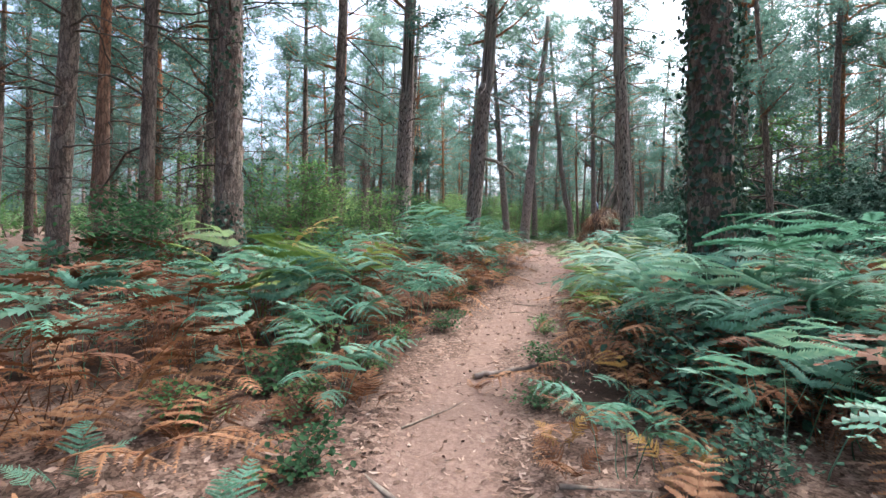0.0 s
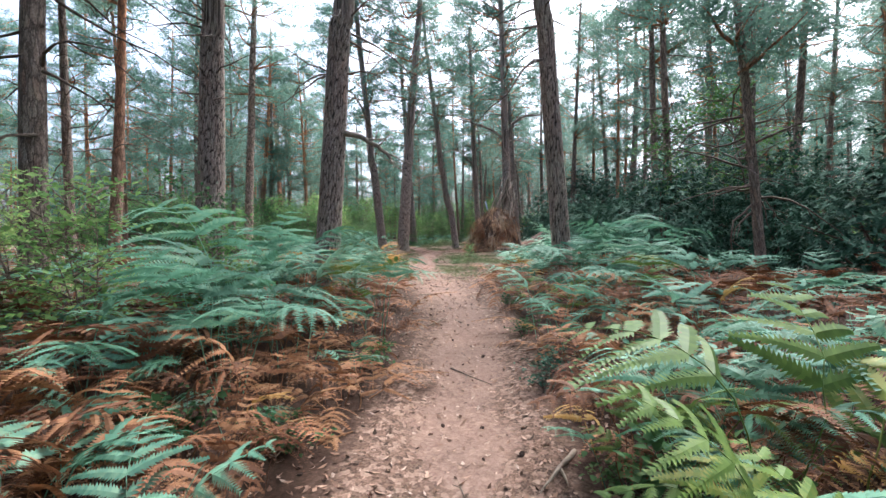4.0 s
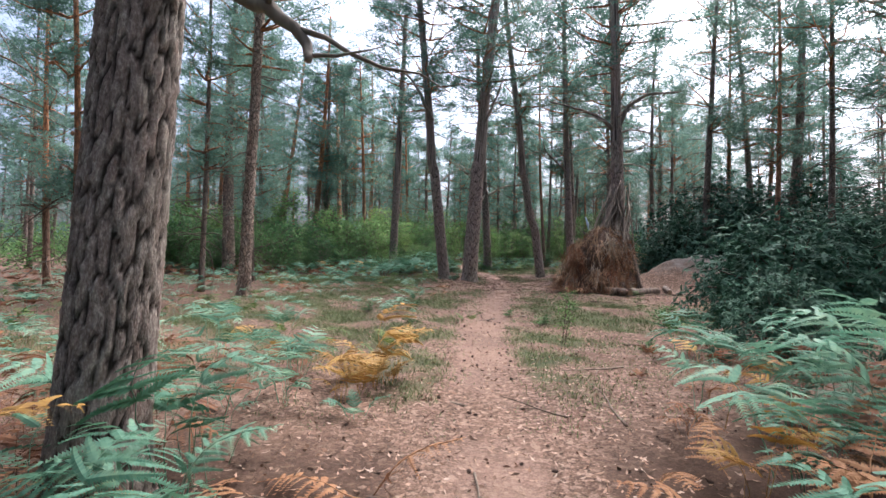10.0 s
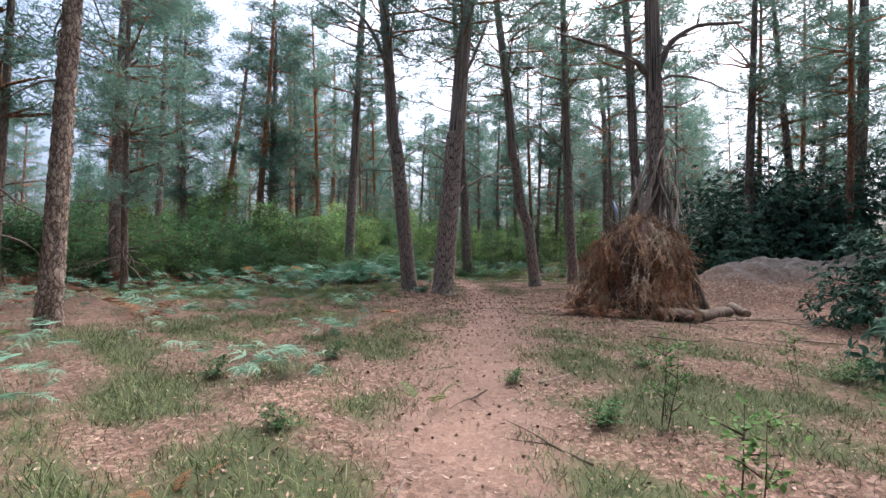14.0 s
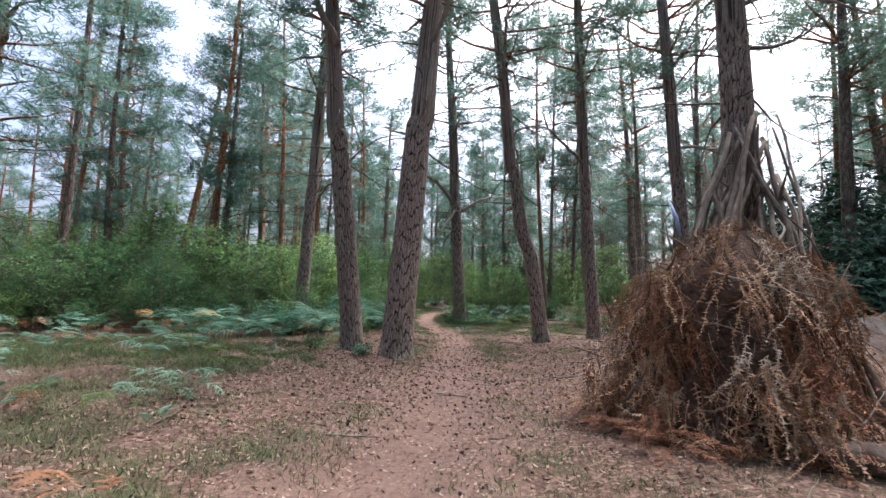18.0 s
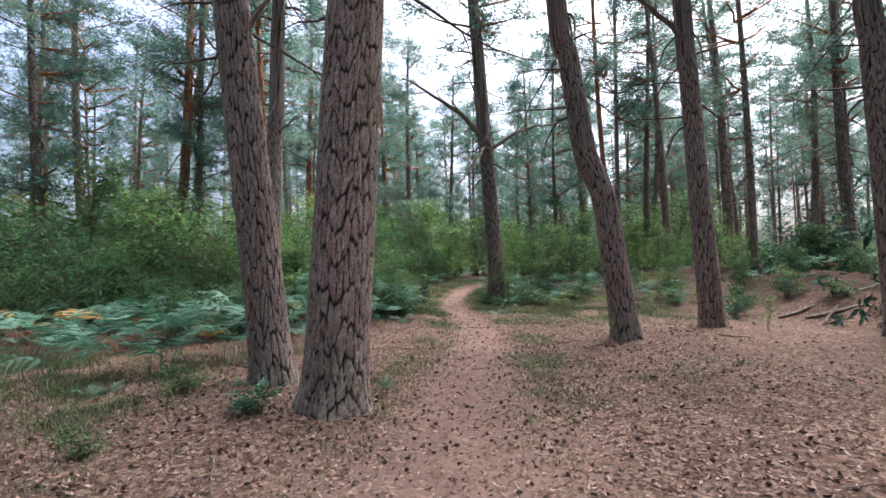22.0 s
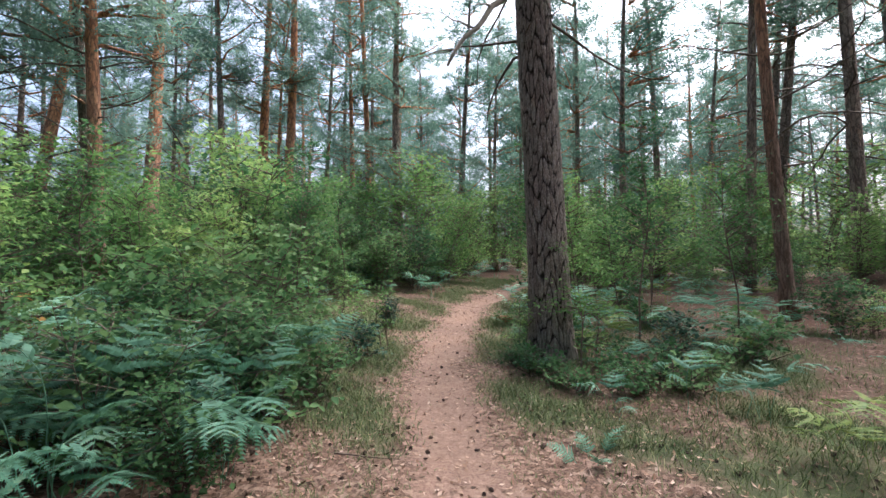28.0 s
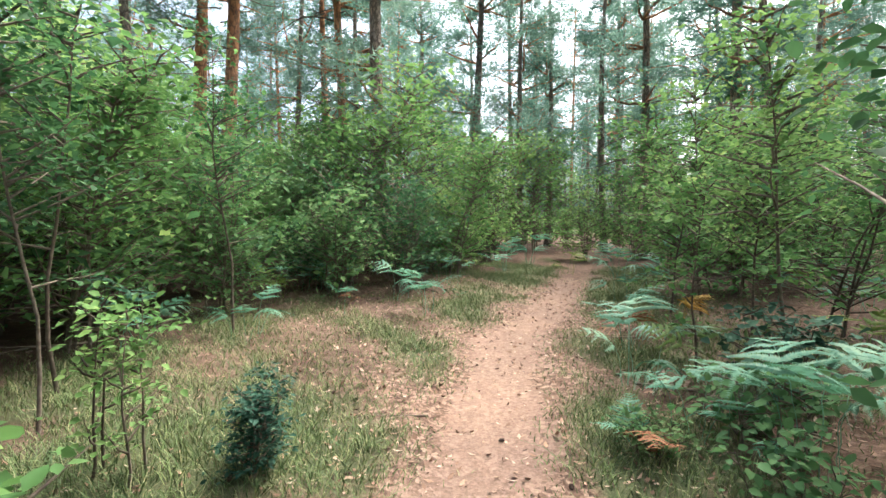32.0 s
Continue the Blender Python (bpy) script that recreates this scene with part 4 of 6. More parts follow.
FRESH, MIDG = "young broadleaf bush with fresh yellow green leaves", "young broadleaf bush with thin stems and green leaves"
count = tries = 0
spots = []
while count < 300 and tries < 12000:
    tries += 1
    x, y = RNG.uniform(-15, 21), RNG.uniform(38.5, 62)
    left_edge = np.interp(y, [37, 41, 44, 47, 49.5, 52, 56, 60, 74], [-4, -.6, 1.2, 2.6, 3.4, 4.4, 6.2, 7.5, 10])
    right_edge = np.interp(y, [37, 44, 47, 50, 54, 58, 74], [24, 17, 11.5, 10.6, 11.2, 12.2, 14.5])
    if left_edge < x < right_edge or not free_of(x, y, spots, .8):
        continue
    if x > 10 and RNG.random() < .68 and y < 58:
        continue
    near_edge = min(abs(x - left_edge), abs(x - right_edge))
    k = int(RNG.choice([0, 1, 2, 3, 4, 1, 3, 5] if y > 45 else [0, 0, 2, 4, 4, 4, 0, 5]))
    sc = RNG.choice([.5, .75, .95, 1.15, 1.45]) * RNG.uniform(.9, 1.1) * (.75 if near_edge < 1.2 else 1.0)
    if x > 11 and y < 54:
        sc *= .62
    spots.append((x, y))
    bush(BUSH[k], x, y, FRESH if k in (1, 3, 5) else MIDG, scale=sc)
    count += 1
for x, y, k, sc in [(6.1, 54.2, 0, .9), (5.2, 53.4, 2, 1.1), (6.9, 56.4, 3, .9), (8.0, 60, 3, 1.0), (10.8, 61, 1, .9), (3.8, 52.4, 4, 1.0), (11.5, 53.8, 1, .8), (12.5, 56, 3, .9), (2.6, 51.5, 5, 1.0),
                    (5.0, 45.5, 2, 1.2), (5.3, 44.5, 2, .8), (4.6, 44.6, 2, 1.1), (5.0, 43.4, 2, .7), (4.2, 45.4, 5, .7), (5.75, 45.0, 2, .6), (-1.4, 10.7, 1, .62), (-.5, 11.6, 1, .5), (-2.2, 11.6, 3, .6), (-2.7, 10.4, 1, .8), (-3.8, 10.6, 0, .95), (-.9, 12.9, 4, .7), (-5.4, 8.8, 2, 1.2), (-4.6, 6.8, 2, 1.0), (12.6, 64, 3, .9), (9.0, 66, 1, 1.0), (13.5, 47.5, 2, .7), (14.3, 45.6, 4, .5), (15.6, 42.2, 2, .55), (16.6, 43.3, 2, .6), (17.6, 41.6, 2, .5), (16.0, 44.7, 5, .5), (18.6, 43.6, 2, .65), (19.4, 41.8, 5, .55), (14.4, 43.3, 2, .4),
                    (7.9, 61.0, 3, 1.2), (9.6, 64.5, 3, 1.4), (12.2, 61.5, 1, 1.2), (6.6, 60.0, 1, 1.1), (8.2, 68.0, 3, 1.6), (11.6, 68.5, 1, 1.6), (14.2, 66.5, 3, 1.4), (5.6, 65.0, 3, 1.5), (10.0, 72.5, 3, 1.7), (6.5, 57.6, 5, 1.0), (11.9, 58.0, 5, 1.2), (6.0, 55.4, 0, .8),
                    (4.1, 41.9, 0, .55), (5.1, 43.0, 0, .55), (3.1, 41.1, 2, .8), (5.7, 43.9, 2, .75), (2.3, 40.5, 0, .5), (3.6, 43.4, 4, .6), (4.6, 44.2, 0, .6), (1.4, 40.2, 2, .8), (2.4, 42.2, 4, .6), (5.9, 42.6, 2, .5), (4.7, 41.2, 2, .5),
                    (11.2, 51.4, 3, .8), (10.9, 53.6, 3, .85), (5.0, 54.6, 3, 1.0), (3.2, 53.2, 1, 1.1), (2.0, 50.4, 3, .95), (1.2, 48.4, 1, .85), (4.2, 56.6, 3, 1.15)]:
    bush(BUSH[k], x, y, FRESH if k in (1, 3, 5) else MIDG, scale=sc)
for x, y, k, sc in [(9.0, 45.6, 1, .85), (8.4, 46.05, 2, .9), (9.25, 45.9, 1, .7), (8.54, 47.33, 0, .9), (9.9, 46.3, 0, .9), (9.3, 50.2, 1, .9), (10.3, 48.0, 1, 1.05), (4.65, 48.8, 0, .85), (6.4, 46.95, 2, 1.0), (6.1, 47.15, 2, .8), (5.37, 46.95, 2, 1.25), (5.3, 48.4, 2, 1.0), (2.98, 51.1, 3, .8), (4.2, 49.5, 0, 1.0), (3.3, 48.5, 3, .75), (10.3, 52.4, 3, .9), (3.9, 47.2, 1, .9), (2.4, 46.2, 0, .9), (1.4, 45.4, 3, .7), (10.9, 48.6, 3, .8), (11.4, 46.6, 0, .9), (10.0, 50.8, 3, .7), (5.55, 48.4, 2, .95),
                    (3.7, 50.3, 3, .8), (4.8, 51.0, 0, .9), (10.1, 50.3, 3, .9), (9.9, 52.5, 1, 1.1), (-2.9, 9.3, 3, .75), (10.6, 18.2, 3, 1.4), (12.0, 16.0, 3, 1.6), (3.0, 49.3, 1, 1.1), (11.3, 49.5, 0, .9),
                    (-4.6, 12.2, 0, .9), (-6.0, 11.0, 3, .8)]:
    bush(SAPLING[k], x, y, "slim sapling with spaced green leaves", "sapling", "sapling", sc, "saplings")
for x, y, k, sc in [(6.1, 22.7, 2, .75), (5.5, 21.1, 2, .8), (8.3, 23.6, 2, .6), (2.4, 31.2, 2, .55), (13.1, 39.3, 2, .7), (9.9, 38.4, 2, .5), (4.3, 34.9, 2, .35)]:
    bush(SAPLING[k], x, y, "small leggy seedling with few leaves", "sapling", "sapling", sc, "seedlings")
for x, y, k, sc in [(2.2, 3.4, 1, 1.0), (2.9, 3.8, 0, 1.1), (2.0, 4.6, 1, .8), (3.4, 3.1, 1, .9), (.45, 8.9, 0, .5), (3.0, 8.4, 1, .8), (2.5, 7.6, 0, .9), (-1.2, 4.4, 0, .8), (-1.9, 6.2, 0, .8), (8.05, 22.07, 0, .75), (5.7, 22.9, 0, .4), (7.0, 24.6, 0, .4), (8.9, 23.6, 0, .5), (1.9, 24.6, 0, .4), (2.9, 23.0, 0, .35), (3.1, 25.6, 0, .4), (6.6, 20.2, 0, .35), (5.3, 24.4, 0, .3),
                    (3.4, 41.3, 0, 1.1), (2.6, 41.0, 1, 1.0), (6.2, 46.4, 1, .7), (9.3, 44.7, 0, .7), (9.75, 45.25, 0, .8), (6.1, 48.4, 2, .8), (8.5, 45.6, 0, .7), (10.0, 44.9, 0, .8),
                    (-.75, 2.6, 0, .5), (-.95, 3.3, 0, .45), (-.6, 4.3, 0, .4), (-1.3, 3.7, 0, .6), (-.5, 5.2, 0, .45), (-1.6, 3.0, 0, .5), (-.8, 6.6, 0, .5), (.75, 3.6, 0, .4), (1.0, 4.6, 0, .45), (1.25, 6.0, 0, .4), (.2, 7.6, 0, .4), (1.5, 2.4, 1, .5), (2.35, 8.0, 0, .4), (3.2, 11.2, 0, .4), (1.2, 10.4, 0, .45), (3.7, 12.9, 0, .4), (2.6, 9.5, 1, .4),
                    (5.2, 34.9, 0, .5), (4.0, 35.8, 0, .6), (4.2, 33.9, 0, .4), (8.5, 47.4, 0, .6), (8.8, 48.2, 0, .7), (8.4, 48.8, 0, .5), (8.75, 46.95, 0, .6), (8.65, 45.2, 0, .55), (8.9, 44.9, 0, .5), (6.0, 47.4, 0, .5), (5.6, 46.6, 0, .6), (5.2, 47.4, 0, .6), (6.1, 45.9, 0, .5), (9.2, 46.9, 0, .8), (8.35, 46.1, 0, .6), (10.3, 46.2, 1, .8), (11.3, 46.1, 0, 1.0), (12.0, 47.2, 0, 1.0), (9.4, 45.6, 0, .7), (10.8, 48.3, 0, .9), (9.1, 48.9, 0, .9), (9.6, 49.6, 1, .9), (5.8, 43.9, 0, 1.1), (5.3, 44.1, 1, .9), (6.0, 44.7, 0, 1.0), (4.8, 42.8, 0, 1.2), (5.6, 43.1, 1, .8), (4.3, 43.9, 1, 1.1), (1.6, 3.3, 1, .8), (2.6, 3.3, 1, .9), (.05, 6.0, 0, .5), (-.2, 9.0, 0, .7), (14.1, 41.8, 0, .9), (15.0, 43.1, 0, 1.0), (13.5, 43.9, 0, .8), (15.9, 41.0, 0, .8), (13.4, 40.9, 1, .5), (17.0, 40.6, 0, .9)]:
    bush(BRAMBLE[k], x, y, "small evergreen shrub with tiny dark leaves" if k == 2 else "low bramble tangle with dark green leaves" if k else "low trailing bramble with green leaves", "bramble", "bramble", sc, "brambles")


def far_undergrowth():
    """Leafy scrub under the far trees, all round, too far off to tell bush from bush: stems with sprays of leaves."""
    rng = np.random.default_rng(17)
    stems = []
    for mat, n, label in ((LEAF_FRESH, 500, "distant yellow green scrub under the trees"), (LEAF_MID, 430, "distant green scrub under the trees"), (LEAF_DARK, 90, "distant dark evergreen scrub under the trees")):
        cs, fs = [], []
        for k in range(n):
            while True:
                x, y = rng.uniform(-60, 75), rng.uniform(-20, 125)
                if y > 74 or x < -16 or x > 24 or (y > 60 and abs(x - 8) > 5):
                    break
            z0 = gz(x, y)
            h, w = rng.uniform(1.2, 4.6), rng.uniform(.9, 2.2)
            sprays = 13
            a, r = rng.uniform(0, 6.28, sprays), np.sqrt(rng.random(sprays)) * w
            z = rng.uniform(.12, 1, sprays) * h * (1 - .45 * (r / w) ** 2)
            heart = np.stack([x + np.cos(a) * r, y + np.sin(a) * r, z0 + z], -1)
            for q in range(0, sprays, 4):
                stems.append(tube([(x, y, z0 - .1), (heart[q] + np.array([x, y, z0])) / 2 + rng.normal(size=3) * .12, heart[q]], [.03, .02, .008], 3, False))
            c = np.repeat(heart, 17, 0)
            cs.append(c + rng.normal(size=c.shape) * np.array([.34, .34, .15]) * rng.uniform(.6, 1.3))
        c = np.concatenate(cs)
        v, f = leaf_soup(c, rng.normal(size=c.shape) * .5 + np.array([0, 0, .9]), .2, rng, .7, .45, True)
        tagged(new("far_scrub", tri_mesh("far_scrub", v, f, mat)), label, "bushes", kind="stuff")
    tagged(new("far_scrub_stems", tri_mesh("far_scrub_stems", *join(stems), TWIG)), "thin stems of the distant scrub", "bushes", kind="stuff")


far_undergrowth()


# ---------------------------------------------------------------- rhododendrons
def rhododendron_meshes(seed, rx, ry, h, whorls):
    rng = np.random.default_rng(seed)
    a, u = rng.uniform(0, 6.28, whorls), rng.random(whorls) ** .75
    el = (1 - u) * math.pi / 2
    lump = 1 + .16 * np.sin(a * 3 + seed) + .12 * np.sin(a * 5 + 2 * seed + u * 5) + .1 * rng.normal(size=whorls)
    d = np.stack([np.cos(a) * np.cos(el), np.sin(a) * np.cos(el), np.sin(el)], -1)
    c = d * np.array([rx, ry, h]) * lump[:, None] * rng.uniform(.75, 1.02, (whorls, 1))
    c[:, 2] = np.abs(c[:, 2]) + .08
    up = d + np.array([0, 0, .6]) + rng.normal(size=(whorls, 3)) * .25
    up /= np.linalg.norm(up, axis=1)[:, None]
    per = 7
    cc, nn = np.repeat(c, per, 0), np.repeat(up, per, 0)
    v, f = leaf_soup(cc, nn + rng.normal(size=cc.shape) * .3, .15, rng, .36, .5)
    wood = []
    for k in range(16):
        q = c[rng.integers(0, whorls)]
        mid = q * .45 + np.array([0, 0, .3]) + rng.normal(size=3) * .12
        wood.append(tube([(rng.normal() * .15, rng.normal() * .15, -.1), mid, q * .97], [.04, .028, .01], 5, False))
    return tri_mesh("branchwork", *join(wood), TWIG), tri_mesh("foliage", v, f, LEAF_DARK)


RHODO = [rhododendron_meshes(300, 2.2, 2.0, 2.7, 1500), rhododendron_meshes(301, 1.7, 1.8, 2.1, 1100), rhododendron_meshes(302, 2.6, 2.2, 3.1, 1700)]
for x, y, k, sc, rz in [(10.95, 22.8, 1, 1.0, .4), (13.3, 23.3, 0, .9, 2), (12.9, 19.2, 2, .9, 1), (9.6, 16.6, 0, .85, 3), (12.4, 15.6, 2, .85, 4), (8.2, 19.4, 1, .55, 1), (11.2, 12.4, 0, .9, 5), (13.4, 26.6, 1, .8, 0),
                        (18.8, 37.2, 2, 1.45, 2.2), (16.6, 35.6, 0, 1.05, 4.0), (20.6, 35.4, 2, 1.35, 1.1), (23.2, 34.6, 2, 1.5, 5.0), (21.4, 39.4, 0, 1.7, 3), (15.6, 36.4, 1, .75, 1), (25.5, 31.5, 2, 1.2, .3), (16.2, 20.6, 2, 1.1, 1.4), (19.5, 46.5, 0, .8, 2), (18.6, 27.6, 2, .9, 1)]:
    root = thing("rhododendron", "dense rhododendron bush with dark glossy leaves", "bush", "rhododendrons", (x, y, gz(x, y) - .05), rz, sc)
    part("branchwork", RHODO[k][0], root, kind="stuff")
    part("foliage", RHODO[k][1], root, kind="stuff")

# ---------------------------------------------------------------- bracken
def frond(seed, stem, blade, width, pairs, teeth, th0=.12, th1=1.75, curl=.25, gap=.0, stout=.47):
    """A bracken frond: a stalk that rises and arches over, with pairs of spaced side leaves, each cut into small lobes."""
    rng = np.random.default_rng(seed)
    total = stem + blade
    n = 13
    s = np.linspace(0, total, n)
    th = th0 + (th1 - th0) * smooth(stem * .5, stem + blade * .7, s) + rng.normal() * .03
    side = np.cumsum(rng.normal(size=n) * .014)
    y = np.concatenate([[0], np.cumsum(np.sin(th[:-1]) * np.diff(s))])
    z = np.concatenate([[0], np.cumsum(np.cos(th[:-1]) * np.diff(s))])
    line = np.stack([side, y, z], -1)
    pieces = [tube(line, .006 * np.linspace(1, .25, n), 3, False)]
    V = []
    spacing = blade / pairs
    for u in (np.arange(pairs) + .4) / pairs:
        q = stem + blade * u ** .92
        p = np.array([np.interp(q, s, line[:, c]) for c in range(3)])
        ang = np.interp(q, s, th)
        t = np.array([0, math.sin(ang), math.cos(ang)])
        nrm = np.array([0, -math.cos(ang), math.sin(ang)])
        length = width * (1.02 - u) ** .9 * rng.uniform(.82, 1.1) + .015
        for sg in (-1, 1):
            if rng.random() < gap:
                continue
            out = np.array([sg, 0, 0]) * .9 + t * rng.uniform(.28, .52) + nrm * rng.normal(.06, .12)
            out /= np.linalg.norm(out)
            m = max(2, int(round(teeth * (length / width) ** .75)))
            vv = (np.arange(m) + .5) / m
            sag = curl * rng.uniform(.5, 1.5) * length * vv ** 2
            mid = p + out * (vv * length)[:, None] + t * (.10 * length * vv ** 2)[:, None] - nrm * (sag * .5)[:, None] - np.array([0, 0, 1]) * (sag * .5)[:, None]
            step = length / m
            across = np.cross(nrm, out)
            tl = min(length * .22, stout * spacing) * (1.05 - .8 * vv) * (.75 + .25 * smooth(0, .12, vv)) + .003
            for sd in (-1, 1):
                jit = rng.uniform(.8, 1.15, (m, 1))
                tip = mid + across * (sd * tl)[:, None] * jit + out * (step * .35 + tl * .45)[:, None] - nrm * (tl * rng.normal(.2, .15))[:, None]
                V.append(np.stack([mid - out * step * .95, mid + out * step * .85, tip], 1).reshape(-1, 3))
    v = np.concatenate(V)
    pieces.append((v, np.arange(len(v)).reshape(-1, 3)))
    return join(pieces)


FROND_SHAPES = [frond(400, .72, .72, .46, 6, 22, .10, 1.65, .35), frond(401, .56, .62, .42, 5, 21, .2, 1.45, .3), frond(402, .88, .80, .50, 7, 23, .06, 1.75, .4), frond(403, .46, .58, .38, 5, 20, .25, 1.8, .45), frond(404, .80, .66, .44, 6, 21, .02, 1.25, .3), frond(405, .62, .66, .42, 6, 21, .3, 1.95, .5, .06),
                frond(406, .70, .78, .44, 7, 22, .15, 1.4, .35)]
DEAD_SHAPES = [frond(410, .5, .66, .38, 6, 19, .2, 2.0, .7, .1, .38), frond(411, .5, .56, .32, 6, 18, .35, 2.5, .9, .2, .34), frond(412, .65, .68, .38, 7, 19, .15, 1.6, .6, .1, .38), frond(413, .7, .56, .34, 6, 18, .1, 2.6, .8, .2, .34), frond(414, .45, .62, .36, 6, 18, .5, 1.9, .5, .1, .38)]
SMALL_SHAPES = [frond(420, .12, .5, .2, 11, 12, .5, 1.3, .15), frond(421, .18, .55, .22, 11, 12, .35, 1.4, .2)]
FAR_SHAPES = [frond(430, .72, .72, .44, 6, 9, .1, 1.6, .35, .05, .5), frond(431, .56, .62, .38, 5, 9, .25, 1.45, .3, .05, .5), frond(432, .65, .68, .42, 6, 9, .15, 1.85, .45, .1, .48)]
DISTANT_SHAPES = [frond(433, .72, .76, .42, 6, 4, .1, 1.6, .3, 0, .5), frond(434, .58, .68, .38, 5, 4, .25, 1.4, .3, 0, .5)]
FROND = {}
for key, mat in (("green", FERN_GREEN), ("lime", FERN_LIME), ("yellow", FERN_YELLOW), ("brown", FERN_BROWN)):
    FROND[key] = [tri_mesh("frond", *s, mat) for s in (FROND_SHAPES if key != "brown" else DEAD_SHAPES)]
    FROND[key + "_small"] = [tri_mesh("frond", *s, mat) for s in SMALL_SHAPES]
FERN_LABEL = {"green": "tall green bracken fern with arching fronds", "lime": "yellow green bracken fern turning pale", "yellow": "golden yellow autumn bracken fern", "brown": "withered orange brown bracken fern",
              "mixed": "bracken fern with green and withered brown fronds"}


def fern(x, y, kind, scale=1.0, fronds=5, small=False, spread=.3):
    """A tuft of bracken; every frond is a part of its own."""
    root = thing("bracken_fern", FERN_LABEL[kind], "fern", "bracken", (x, y, gz(x, y) - .02), RNG.uniform(0, 6.28), scale)
    a0 = RNG.uniform(0, 6.28)
    for k in range(fronds):
        tint = kind if kind != "mixed" else ("green", "brown", "green", "brown", "yellow")[k % 5]
        pool = FROND[tint + ("_small" if small else "")]
        a = a0 + k * 2.4 + RNG.normal() * .25
        m = Matrix.LocRotScale((math.cos(a) * spread * RNG.random(), math.sin(a) * spread * RNG.random(), 0), Euler((RNG.normal() * .12, RNG.normal() * .14, a - math.pi / 2)), (RNG.uniform(.62, 1.12),) * 3)
        part("frond", pool[int(RNG.integers(0, len(pool)))], root, m=m)
    return root


def bracken_height(x, y):
    return np.interp(y, [-3, 0, 6, 12, 16, 20], [1.15, 1.15, 1.1, 1.0, .85, .6])


fern_spots = []
count = tries = 0
while count < 120 and tries < 12000:
    tries += 1
    y = RNG.uniform(2.6, 19.5)
    x = track_x(y) + RNG.choice([-1, 1]) * (.6 + abs(RNG.normal()) * 1.7 + .3 * RNG.random())
    if off_track(x, y)[0] < np.interp(y, [0, 9, 12, 16, 20], [.78, .72, .85, 1.5, 2.6]) or not free_of(x, y, fern_spots, .42) or x > 8.5:
        continue
    if y > 13 and RNG.random() < (y - 13) / 9 or y < 3.2 and x < -.4 and RNG.random() < .65:
        continue
    d = off_track(x, y)[0]
    brown = (.62 if d < 1.9 else .52) * (1 if y < 14 else .35)
    r = RNG.random()
    kind = "brown" if r < brown else "mixed" if r < brown + .14 else "lime" if r < brown + .22 else "yellow" if r < brown + .235 else "green"
    sc = bracken_height(x, y) * RNG.uniform(.6, 1.08) * (.58 if d < 1.05 else .75 if d < 1.4 else 1.0) * (.85 if kind == "brown" else 1.0)
    fern_spots.append((x, y))
    fern(x, y, kind, sc, int(RNG.integers(5, 9)))
    count += 1
